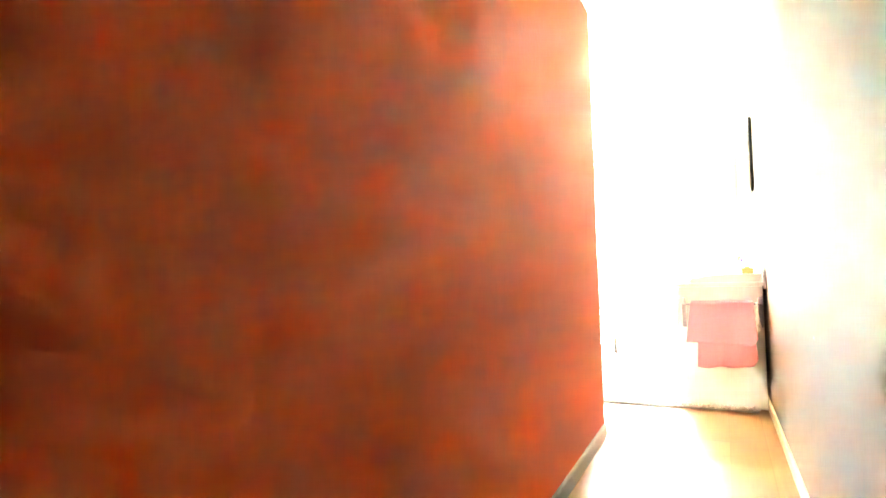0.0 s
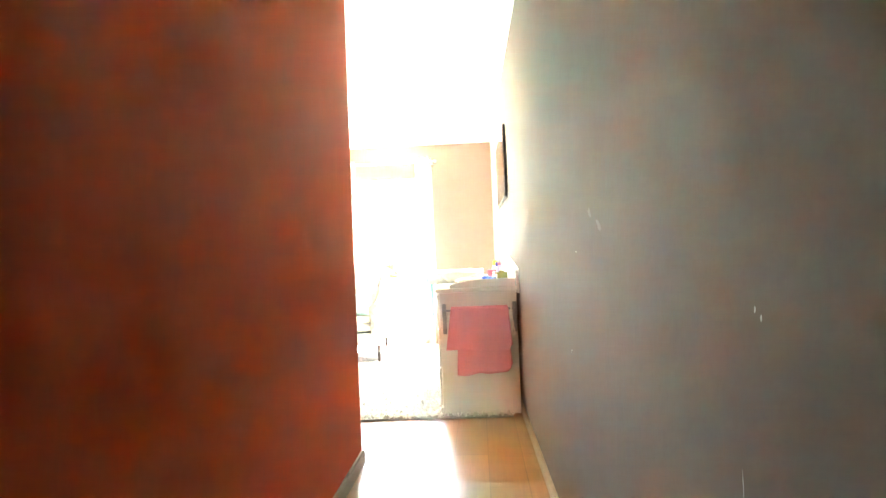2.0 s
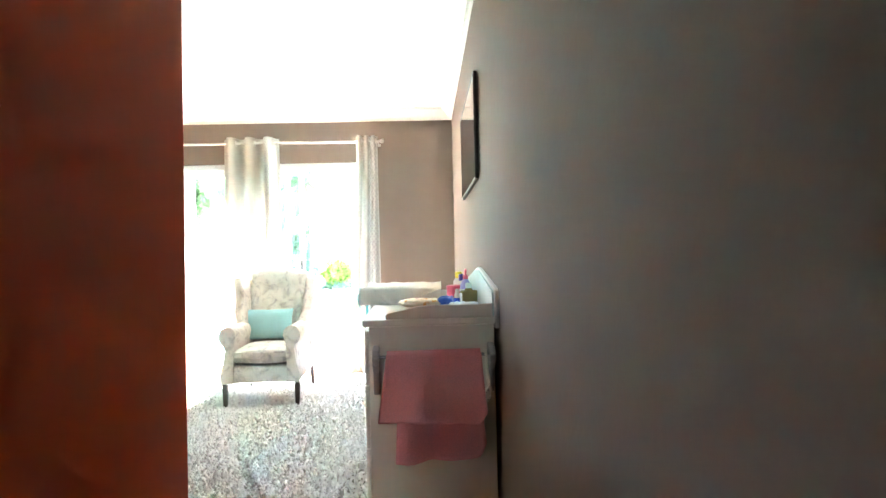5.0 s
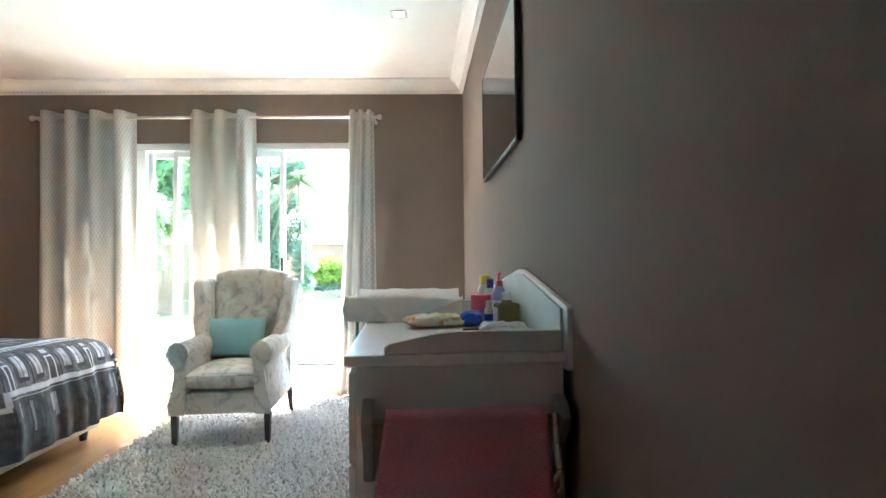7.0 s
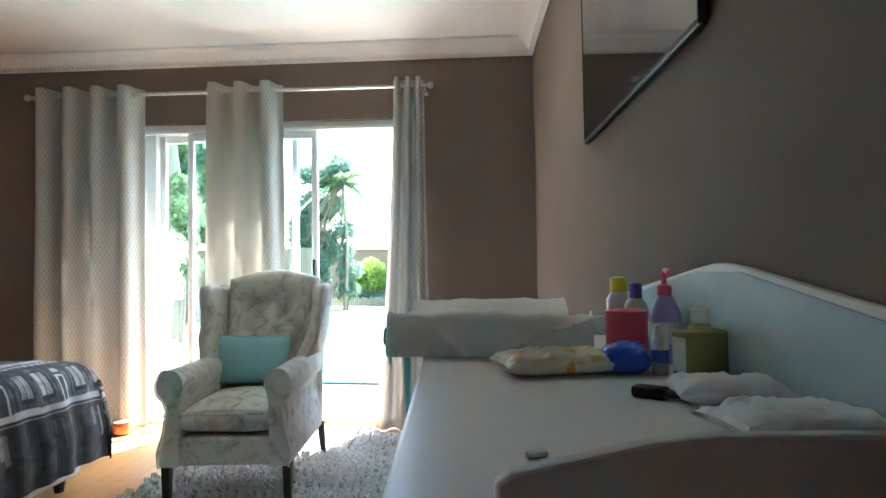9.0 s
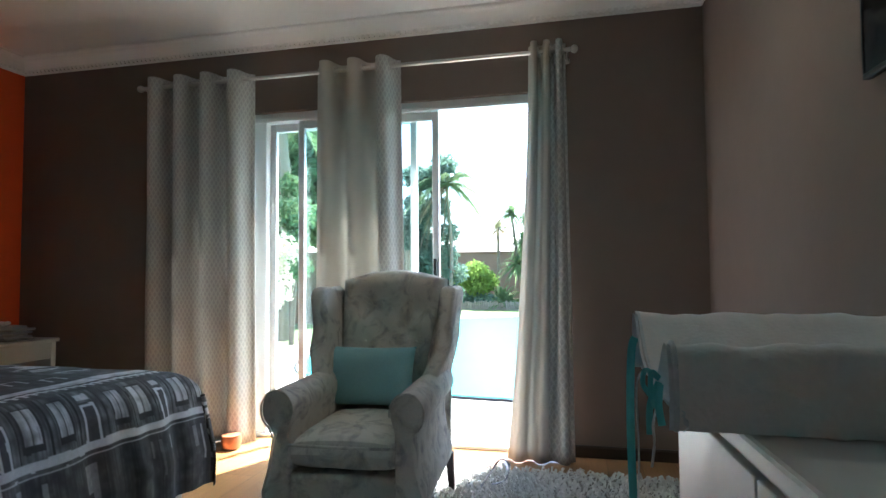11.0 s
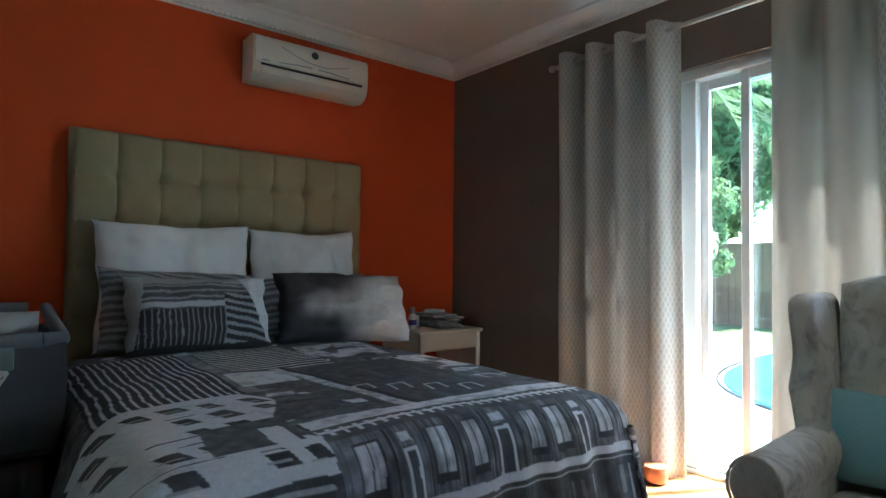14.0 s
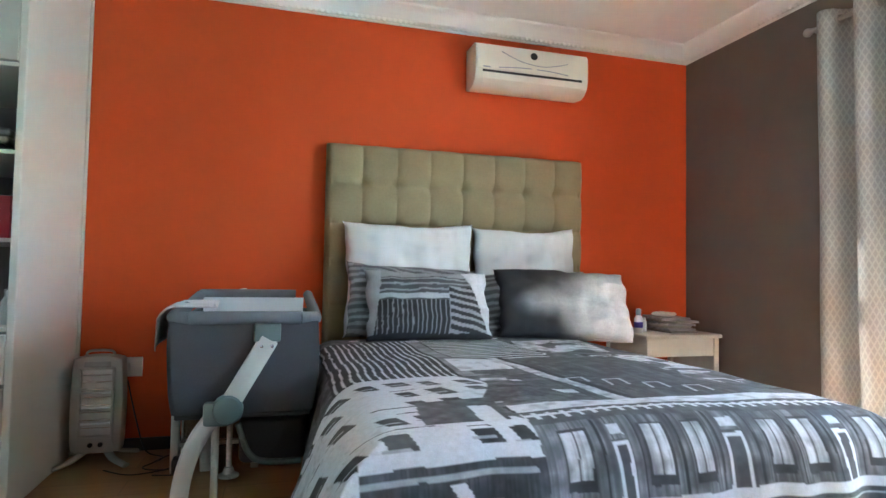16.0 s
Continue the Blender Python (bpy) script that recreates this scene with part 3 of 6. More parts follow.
def curtain(x0, x1, folds, label, seed, bottom=(0.0, 0.0), amp=0.05, material="curtain", backmat=None, z_bot=0.004, ripple=1.0, plain=0.0):
    """Eyelet curtain hanging from the rod in soft folds; bottom moves the hem's two ends in x."""
    c = thing("curtain", label, "curtain", group="eyelet curtains at the garden door")
    nx, nz = folds * 16, 34
    top = ROD_Z + 0.055
    bm = bmesh.new()
    uvl = bm.loops.layers.uv.new("UVMap")
    rows, length = [], (x1 - x0) * 2.1
    for j in range(nz + 1):
        t = j / nz
        z = top + (z_bot - top) * t
        row = []
        for i in range(nx + 1):
            s = i / nx
            a = 2 * math.pi * folds * s
            drift = 0.35 * t * noise.noise(Vector((s * 3 + seed, t * 1.5, seed)))
            k = amp * (1 - 0.25 * t) * (1 + 0.5 * t * noise.noise(Vector((s * 5, t * 2, seed + 4))))
            x = (x0 + bottom[0] * t ** 1.6) * (1 - s) + (x1 + bottom[1] * t ** 1.6) * s + drift * 0.05 * ripple
            x += 0.35 * k * math.sin(2 * a) * 0.4
            y = ROD_Y + k * math.cos(a + drift * 2.2) + 0.012 * t * noise.noise(Vector((s * 9, t * 4, seed)))
            row.append((bm.verts.new((x, y, z)), s * length, t * (top - z_bot)))
        rows.append(row)
    for j in range(nz):
        for i in range(nx):
            q = (rows[j][i], rows[j][i + 1], rows[j + 1][i + 1], rows[j + 1][i])
            f = bm.faces.new([v for v, _, _ in q])
            f.material_index = 1 if i < plain * nx else 0
            for lp, (_, u, v) in zip(f.loops, q):
                lp[uvl].uv = (u, v)
    ob = part("cloth", bm, [M[material], M[backmat or "lining"]], c, smooth=True)
    sol = ob.modifiers.new("thickness", "SOLIDIFY")
    sol.thickness, sol.offset, sol.material_offset = 0.004, 0, 0
    for i in range(2 * folds):
        x = x0 + (x1 - x0) * (i + 0.5) / (2 * folds)
        bm = bmesh.new()
        ring = [(x + 0.006 * math.cos(0), ROD_Y + 0.026 * math.cos(b), ROD_Z + 0.026 * math.sin(b)) for b in [2 * math.pi * n / 16 for n in range(17)]]
        tube(ring, 0.0055, 6, bm, up=(1, 0, 0))
        part("eyelet", bm, M["steel"], c, smooth=True)
    return c


curtain(-3.275, -2.455, 4, "pale grey lattice-patterned eyelet curtain hanging beside the bed", 1.0, (0.0, 0.03), 0.07)
curtain(-1.99, -1.415, 3, "pale grey eyelet curtain with plain lining, drawn mid-door", 2.3, (-0.02, 0.06), 0.065, "curtain", plain=0.78)
curtain(-0.6, -0.38, 3, "pale grey patterned eyelet curtain bunched tightly beside the opening", 4.1, (-0.16, 0.02), 0.045, plain=0.55)


# ---- wing chair ----
def tufted(w, h, d, tufts, nx=44, nz=40, arch=0.0, puff=0.02, edge=0.05, spread=0.06):
    """An upholstered panel in x and z with buttoned dimples on its -y face and rolled edges."""
    bm = bmesh.new()
    fr, bk = [], []
    for j in range(nz + 1):
        a, b = [], []
        for i in range(nx + 1):
            u, v = i / nx, j / nz
            x, z = (u - 0.5) * w, v * h + arch * (1 - (2 * u - 1) ** 2) * v
            e = min(u * w, (1 - u) * w, v * h, (1 - v) * h) / edge
            r = math.sqrt(max(0.0, 1 - (1 - min(1, e)) ** 2))
            y = -d / 2 - puff * r
            y += d * 0.45 * (1 - r)
            for tx, tz in tufts:
                q = ((x - tx) ** 2 + (z - tz) ** 2) / spread ** 2
                y += puff * 1.1 * math.exp(-q)
            a.append(bm.verts.new((x, y, z)))
            b.append(bm.verts.new((x, d / 2 - d * 0.45 * (1 - r), z)))
        fr.append(a), bk.append(b)
    for j in range(nz):
        for i in range(nx):
            bm.faces.new((fr[j][i], fr[j][i + 1], fr[j + 1][i + 1], fr[j + 1][i]))
            bm.faces.new((bk[j][i], bk[j + 1][i], bk[j + 1][i + 1], bk[j][i + 1]))
    for i in range(nx):
        bm.faces.new((fr[0][i], bk[0][i], bk[0][i + 1], fr[0][i + 1]))
        bm.faces.new((fr[nz][i], fr[nz][i + 1], bk[nz][i + 1], bk[nz][i]))
    for j in range(nz):
        bm.faces.new((fr[j][0], fr[j + 1][0], bk[j + 1][0], bk[j][0]))
        bm.faces.new((fr[j][nx], bk[j][nx], bk[j + 1][nx], fr[j + 1][nx]))
    return bm


def arc(cx, cz, r, a0, a1, n=10):
    return [(cx + r * math.cos(radians(a0 + (a1 - a0) * i / n)), cz + r * math.sin(radians(a0 + (a1 - a0) * i / n))) for i in range(n + 1)]


def wing_chair(at, turn):
    c = thing("wing_chair", "wingback armchair in faded cream and grey floral cloth", "armchair", at, turn)
    F = M["floral"]
    part("seat_base", box(-0.31, -0.42, 0.2, 0.31, 0.36, 0.335, 0.02, 3), F, c, smooth=True)
    bm = cushion(0.54, 0.6, 0.15, 24, 24, 0.28, 0.004, 3.0)
    bmesh.ops.rotate(bm, matrix=Matrix.Rotation(radians(-90), 3, "X"), verts=bm.verts)
    bmesh.ops.translate(bm, vec=(0, -0.43, 0.405), verts=bm.verts)
    s = part("seat_cushion", bm, F, c, smooth=True)
    pip = [(x, y, 0.445) for x, y in ((-0.262, 0.1), (-0.264, -0.40), (-0.25, -0.432), (0, -0.442), (0.25, -0.432), (0.264, -0.40), (0.262, 0.1))]
    part("piping", tube(smooth_path(pip, 5), 0.006, 8), F, s, smooth=True)
    tf = [(tx, tz) for tz in (0.36, 0.52) for tx in (-0.15, 0.0, 0.15)] + [(tx, 0.44) for tx in (-0.08, 0.08)]
    bm = tufted(0.62, 0.68, 0.13, tf, arch=0.05, puff=0.028, edge=0.07)
    bmesh.ops.rotate(bm, matrix=Matrix.Rotation(radians(-11), 3, "X"), verts=bm.verts)
    bmesh.ops.translate(bm, vec=(0, 0.3, 0.39), verts=bm.verts)
    back = part("backrest", bm, F, c, smooth=True)
    for tx, tz in tf:
        co = Matrix.Rotation(radians(-11), 3, "X") @ Vector((tx, -0.064, tz)) + Vector((0, 0.3, 0.39))
        part("button", lathe([(0.002, -0.004), (0.009, -0.002), (0.009, 0.002), (0.002, 0.004)], 10, co), F, back, smooth=True)
    part("back_frame", extrude_profile([(0.3, 0.2), (0.4, 0.2), (0.44, 0.5), (0.53, 1.0), (0.47, 1.02), (0.36, 0.5)], "x", -0.33, 0.33, 0.015), F, c, smooth=True)
    for sx in (-1, 1):
        # scrolled arm: front outline pushed back
        out = [(0.24, 0.2), (0.345, 0.2), (0.355, 0.27), (0.325, 0.36), (0.306, 0.47)] + arc(0.29, 0.575, 0.075, -62, 190, 16) + [(0.235, 0.5)]
        pts = [(sx * x, z) for x, z in out]
        part("arm", extrude_profile(pts, "y", -0.44, 0.3, 0.012), F, c, smooth=True)
        part("arm_piping", tube([(sx * x, -0.442, z) for x, z in out[1:-1]], 0.005, 6), F, c)
        w = [(0.3, 0.45), (0.02, 0.56), (-0.03, 0.62), (0.04, 0.72), (0.1, 0.83), (0.105, 0.95), (0.13, 1.01), (0.19, 1.03), (0.33, 1.02), (0.45, 1.0), (0.4, 0.7), (0.36, 0.45)]
        w = [(p[1], p[2]) for p in smooth_path([(0, a, b) for a, b in w], 4)]
        lo, hi = sorted((sx * 0.3, sx * 0.385))
        bm = extrude_profile(w[:-1], "x", lo, hi, 0.028, 3)
        for v in bm.verts:
            v.co.x -= sx * 0.075 * min(1, max(0, (0.74 - v.co.z) / 0.16))
            v.co.x += sx * 0.02 * min(1, max(0, (v.co.z - 0.85) / 0.15))
        part("wing", bm, F, c, smooth=True)
    for sx in (-1, 1):
        for y, lean in ((-0.39, 0.0), (0.36, 0.07)):
            bm = bmesh.new()
            bmesh.ops.create_cone(bm, cap_ends=True, segments=4, radius1=0.024, radius2=0.034, depth=0.21)
            bmesh.ops.rotate(bm, matrix=Matrix.Rotation(radians(45), 3, "Z"), verts=bm.verts)
            for v in bm.verts:
                v.co.y += lean * (-v.co.z / 0.21 + 0.5)
            bmesh.ops.translate(bm, vec=(sx * 0.325, y, 0.105), verts=bm.verts)
            bmesh.ops.bevel(bm, geom=bm.edges[:], offset=0.004, segments=1, affect="EDGES")
            part("leg", bm, M["dark_wood"], c, "dark tapered wooden leg")
    c.scale = (0.87, 0.97, 1.0)
    return c


RUG_Z = 0.012
wing_chair((-1.235, 6.27, RUG_Z), 3)
cu = cushion(0.44, 0.28, 0.15, 28, 20, 0.5, 0.004, 9.0)
pl = tagged(done("scatter_cushion", cu, M["aqua"], smooth=True), "plain aqua rectangular cushion leaning on the chair back", "cushion")
pl.matrix_world = pose(-1.297, 6.355, 0.49, -16, 0, 3)


# ---- shaggy rug ----
def rug():
    x0, x1, y0, y1 = -1.78, 0.38, 3.7, 7.05
    r = thing("shag_rug", "thick pale grey shaggy rug under chair and changing table", "rug")
    part("backing", box(x0, y0, 0.001, x1, y1, RUG_Z, 0.003), M["rug_back"], r)
    rng = np.random.default_rng(5)
    verts, faces = [], []
    step = 0.0215
    for gx in np.arange(x0 + 0.005, x1, step):
        for gy in np.arange(y0 + 0.005, y1, step):
            if -0.14 < gx < 0.43 and gy < 5.02 and gy > 3.74:
                continue
            px, py = gx + rng.normal(0, 0.008), gy + rng.normal(0, 0.008)
            a, ln = rng.uniform(0, 2 * math.pi), rng.uniform(0.018, 0.034)
            hgt, w = rng.uniform(0.014, 0.03), rng.uniform(0.005, 0.009)
            ca, sa = math.cos(a), math.sin(a)
            base = len(verts)
            for t, ww, hh in ((0.0, 1.0, 0.0), (0.55, 1.1, 1.0), (1.0, 0.35, 0.72)):
                for sgn in (-1, 1):
                    verts.append((px + ca * ln * t - sa * w * ww * sgn, py + sa * ln * t + ca * w * ww * sgn, RUG_Z + hgt * hh))
                verts.append((px + ca * ln * t, py + sa * ln * t, RUG_Z + hgt * hh + w * 0.8))
            for k in (0, 3):
                b0 = base + k
                faces += [(b0, b0 + 2, b0 + 5, b0 + 3), (b0 + 2, b0 + 1, b0 + 4, b0 + 5)]
    me = bpy.data.meshes.new("shag")
    me.from_pydata(verts, [], faces)
    me.materials.append(M["rug"])
    ob = new("shag", me)
    ob.parent = r
    tagged(ob, kind="stuff")


rug()


# ---- bed ----
BX0, BX1, BY0, BY1 = -4.38, -2.12, 4.64, 6.17


def patchy(shape, cells, seed):
    """Soft random field between 0 and 1 with about that many blotches across."""
    r = np.random.default_rng(seed).random((cells + 2, cells + 2))
    a, b = np.linspace(0, cells, shape[0]), np.linspace(0, cells, shape[1])
    i, j = a.astype(int), b.astype(int)
    fa, fb = (a - i)[:, None], (b - j)[None, :]
    return (r[i][:, j] * (1 - fa) + r[i + 1][:, j] * fa) * (1 - fb) + (r[i][:, j + 1] * (1 - fa) + r[i + 1][:, j + 1] * fa) * fb


def draw_print(U, V, ridge, seed):
    """Grey city print. U runs head to foot, V across; both 0 to 1; ridge is the fold at the foot."""
    rng = np.random.default_rng(seed)
    fine, mid, broad = patchy(U.shape, 230, seed), patchy(U.shape, 90, seed + 1), patchy(U.shape, 14, seed + 2)
    streak = np.repeat(rng.random((1, U.shape[1])), U.shape[0], 0)
    g = 0.035 + 0.09 * broad * mid + 0.03 * fine

    def rect(u0, u1, v0, v1, value, skew=0.0, keep=None):
        nonlocal g
        v = V - skew * (U - u0)
        inside = (U > u0) & (U < u1) & (v > v0) & (v < v1)
        if keep is not None:
            inside &= keep
        g = np.where(inside, value, g)

    def outline(u0, u1, v0, v1, w, value, skew=0.0):
        rect(u0, u1, v0, v0 + w, value, skew)
        rect(u0, u1, v1 - w, v1, value, skew)
        rect(u0, u0 + w, v0, v1, value, skew)

    # weathered roofs over the top of the bed
    for n in range(210):
        u, v = rng.uniform(0, ridge - 0.08), rng.uniform(0.2, 0.95)
        rect(u, u + rng.uniform(0.004, 0.03), v, v + rng.uniform(0.006, 0.05), rng.choice([0.02, 0.03, 0.06, 0.14, 0.34, 0.55]) * (0.6 + 0.8 * mid), rng.uniform(-0.6, 0.6))
    # pale sky and rubble
    rect(0.1, 0.3, 0.6, 0.78, 0.42 * (0.4 + mid), -0.25, keep=patchy(U.shape, 22, 31) > 0.45)
    rect(0.34, 0.5, 0.68, 0.86, 0.55 * (0.5 + 0.6 * mid), 0.1, keep=patchy(U.shape, 30, 33) > 0.42)
    # grid of glass towards the far side
    rect(0.22, 0.66, 0.8, 0.97, np.where((np.mod(V - 0.1 * U, 0.03) < 0.005) | (np.mod(U, 0.035) < 0.006), 0.6, 0.05 + 0.08 * mid))
    for n in range(9):
        u, v = rng.uniform(0.4, 0.62), rng.uniform(0.7, 0.86)
        outline(u, u + 0.035, v, v + 0.04, 0.004, 0.62, 0.2)
    # dark roof slab with a diagonal pale edge
    rect(0.36, ridge - 0.1, 0.47, 0.7, 0.04 + 0.05 * mid * streak)
    rect(0.34, ridge - 0.1, 0.452, 0.472, 0.4 * (0.5 + 0.6 * mid), 0.12)
    rect(0.34, ridge - 0.1, 0.472, 0.484, 0.02, 0.12)
    for n in range(4):
        outline(0.55 + 0.03 * n, 0.59 + 0.03 * n, 0.5 + 0.045 * n, 0.53 + 0.045 * n, 0.004, 0.4, -0.2)
    # striped blocks at the head
    rect(0.08, 0.5, 0.17, 0.36, np.where(np.mod(V + 0.0012 * np.sin(30 * U), 0.0125) < 0.0036, 0.46, 0.022))
    rect(0.1, 0.5, 0.36, 0.385, 0.12 + 0.1 * mid)
    rect(0.06, 0.34, 0.39, 0.58, np.where(np.mod(U + 0.12 * V + 0.004 * np.sin(40 * V), 0.02) < 0.008, 0.48, 0.035))
    rect(0.36, 0.46, 0.37, 0.46, 0.6 * (0.6 + 0.5 * mid))
    # pale buildings with dark openings
    edge = 0.35 + 0.02 * np.sin(25 * U)
    pale = (V < edge) & (U > 0.5)
    g = np.where(pale, 0.7 * (0.7 + 0.4 * broad) * (0.78 + 0.3 * fine), g)
    for a in range(8):
        for b in range(9):
            u = 0.535 + 0.058 * a + rng.uniform(-0.006, 0.006)
            v = 0.012 + 0.045 * b + rng.uniform(-0.005, 0.005)
            if rng.random() < 0.22:
                continue
            h, w = rng.uniform(0.026, 0.04), rng.uniform(0.016, 0.029)
            rect(u, u + h, v, v + w, rng.choice([0.02, 0.03, 0.05]) + 0.03 * mid, 0.35, keep=pale)
            rect(u + 0.6 * h, u + 0.72 * h, v, v + w, 0.3, 0.35, keep=pale)
    for n in range(12):
        u, v = rng.uniform(0.52, 0.97), rng.uniform(0.02, 0.4)
        rect(u, u + rng.uniform(0.003, 0.006), v, v + rng.uniform(0.03, 0.1), rng.choice([0.05, 0.12, 0.7]), -0.3, keep=pale)
    rect(0.66, 0.75, 0.25, 0.345, 0.05 + 0.05 * mid, -0.1)
    rect(0.69, 0.76, 0.305, 0.33, 0.68)
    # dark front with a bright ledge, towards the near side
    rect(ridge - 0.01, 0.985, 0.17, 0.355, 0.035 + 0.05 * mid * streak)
    rect(ridge - 0.012, ridge + 0.004, 0.17, 0.35, 0.66)
    rect(ridge + 0.012, ridge + 0.017, 0.17, 0.34, 0.3)
    rect(ridge + 0.02, 0.93, 0.25, 0.265, 0.55, 0.65)
    rect(ridge + 0.04, 0.95, 0.28, 0.305, 0.5 * (0.6 + 0.5 * mid))
    # track above the long facade
    far = V > 0.35
    rect(ridge - 0.1, ridge - 0.07, 0.35, 1, 0.5 * (0.6 + 0.7 * mid))
    rect(ridge - 0.07, ridge - 0.02, 0.35, 1, 0.05 + 0.04 * mid)
    rect(ridge - 0.058, ridge - 0.051, 0.35, 1, 0.72)
    g = np.where(far & (np.abs(U - ridge + 0.052) < 0.011) & (np.mod(V, 0.0165) < 0.0055), 0.72, g)
    # facade with shuttered windows and doors
    wall = 0.045 + 0.16 * mid * streak + 0.05 * broad
    top, foot = ridge - 0.03, ridge + 0.052
    rect(top, foot, 0.35, 1, wall)
    v, n = 0.375, 0
    while v < 0.97:
        w = rng.uniform(0.02, 0.028)
        if n % 3 == 1:
            rect(top + 0.026, foot, v, v + w, 0.06)
            outline(top + 0.028, foot, v, v + w, 0.0045, 0.66)
            rect(top + 0.01, top + 0.022, v + 0.003, v + w - 0.003, 0.42)
        else:
            rect(top + 0.011, foot - 0.01, v - 0.003, v + w + 0.003, 0.04)
            rect(top + 0.014, foot - 0.02, v, v + w, (0.26 + 0.26 * streak) * (0.6 + 0.65 * mid))
            rect(top + 0.014, foot - 0.02, v + w / 2 - 0.001, v + w / 2 + 0.001, 0.07)
        rect(top, foot, v + w + 0.012, v + w + 0.0145, 0.03)
        v += w + rng.uniform(0.02, 0.034)
        n += 1
    # ledge and basement
    rect(foot, foot + 0.012, 0.42, 1, 0.62)
    rect(foot + 0.017, foot + 0.021, 0.42, 1, 0.36)
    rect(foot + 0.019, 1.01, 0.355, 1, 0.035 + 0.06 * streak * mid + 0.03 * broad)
    rect(foot, foot + 0.035, 0.41, 0.422, 0.5)
    rect(foot + 0.03, foot + 0.042, 0.28, 0.42, 0.58)
    for n in range(12):
        v = rng.uniform(0.37, 0.97)
        rect(foot + 0.03, foot + rng.uniform(0.05, 0.1), v, v + rng.uniform(0.003, 0.012), rng.uniform(0.1, 0.3))
    g = np.where(V > 0.9, np.where(np.abs(V - 0.925) < 0.004, 0.35, g * 0.7), g)
    return np.clip(1.75 * g * (0.78 + 0.3 * fine) * (0.8 + 0.35 * mid), 0.015, 0.8)


def bed():
    b = thing("bed", "queen bed base and mattress in cream cloth, made up", "bed", ((BX0 + BX1) / 2, (BY0 + BY1) / 2, 0))
    hx, hy = (BX1 - BX0) / 2, (BY1 - BY0) / 2
    part("bed_base", box(-hx, -hy, 0.07, hx, hy, 0.36, 0.02, 3), M["bed_base"], b, smooth=True)
    part("mattress", box(-hx, -hy, 0.362, hx, hy, 0.6, 0.05, 4), M["white_cloth"], b, smooth=True)
    for x in (-hx + 0.1, hx - 0.07):
        for y in (-hy + 0.07, hy - 0.07):
            part("leg", lathe([(0.022, 0), (0.03, 0.07)], 14, (x, y, 0)), M["dark_wood"], b)


bed()


def duvet():
    x_head, top = -3.95, 0.665
    half, cy = (BY1 - BY0) / 2 + 0.035, (BY0 + BY1) / 2
    foot = BX1 + 0.03
    Ln, drop_f, drop_s = foot - x_head, 0.46, 0.40
    nu, nv = 540, 510
    s = np.linspace(0, Ln + drop_f, nu)
    q = np.linspace(-half - drop_s, half + drop_s, nv)
    S, Q = np.meshgrid(s, q, indexing="ij")

    def bend(d, edge, r=0.11):
        """Along the top, over a rounded edge and down: across and fall for arc length d."""
        st = edge - r
        over = np.clip(d - st, 0, None)
        ang = np.clip(over / r, 0, math.pi / 2)
        a = np.minimum(d, st) + r * np.sin(ang)
        f = r * (1 - np.cos(ang)) + np.clip(over - r * math.pi / 2, 0, None)
        return a, f

    X, F1 = bend(S, Ln)
    Yabs, F2 = bend(np.abs(Q), half)
    Y = np.sign(Q) * Yabs
    fall = np.maximum(F1, F2) + 0.05 * np.minimum(F1, F2)
    nz = np.array([[noise.noise(Vector((a * 3.1, c * 3.1, 1.0))) for c in q[::3]] for a in s[::3]])
    nz = np.repeat(np.repeat(nz, 3, 0), 3, 1)[:nu, :nv]
    from_edge = np.clip(np.maximum(F1, F2) / 0.35, 0, 1)
    wave = np.array([noise.noise(Vector((c * 9.0, 3.0, 0.0))) for c in q])[None, :] * np.clip(F1 / 0.3, 0, 1) * 0.05 * (1 - np.clip(F2 / 0.15, 0, 1))
    wave2 = np.array([noise.noise(Vector((a * 9.0, 8.0, 0.0))) for a in s])[:, None] * np.clip(F2 / 0.3, 0, 1) * 0.05 * (1 - np.clip(F1 / 0.15, 0, 1))
    X = x_head + X + wave + 0.24 * np.clip(F1, 0, 0.35) + 0.02 * np.clip(F2 / 0.2, 0, 1)
    flare = 0.06 * (Q < 0) + 0.42 * np.clip((S - 0.8) / 0.7, 0, 1) * (Q < 0)
    Y = cy + Y + np.sign(Q) * (wave2 + flare * np.clip(F2, 0, 0.4))
    Z = top - fall + 0.012 * nz * (1 - 0.6 * from_edge) + 0.02 * np.exp(-((np.abs(Q) - 0.2) / 0.5) ** 2) * (1 - from_edge)
    Z = np.maximum(Z, 0.13 + 0.02 * nz)
    # print
    U, V = S / s[-1], (Q - q[0]) / (q[-1] - q[0])
    U = U + 0.002 * (patchy(U.shape, 40, 3) - 0.5)
    V = V + 0.002 * (patchy(U.shape, 40, 5) - 0.5)
    g = draw_print(U, V, Ln / s[-1], 11)
    me = bpy.data.meshes.new("duvet")
    verts = np.stack([X, Y, Z], -1).reshape(-1, 3)
    idx = np.arange(nu * nv).reshape(nu, nv)
    faces = np.stack([idx[:-1, :-1], idx[1:, :-1], idx[1:, 1:], idx[:-1, 1:]], -1).reshape(-1, 4)
    me.from_pydata(verts.tolist(), [], faces.tolist())
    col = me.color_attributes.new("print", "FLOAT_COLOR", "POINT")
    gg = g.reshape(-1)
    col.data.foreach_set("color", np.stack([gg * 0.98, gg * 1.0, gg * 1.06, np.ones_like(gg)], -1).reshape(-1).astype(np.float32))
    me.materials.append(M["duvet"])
    me.polygons.foreach_set("use_smooth", [True] * len(me.polygons))
    ob = tagged(new("duvet", me), "black, grey and white city-print duvet draped over the bed", "duvet")
    sol = ob.modifiers.new("thickness", "SOLIDIFY")
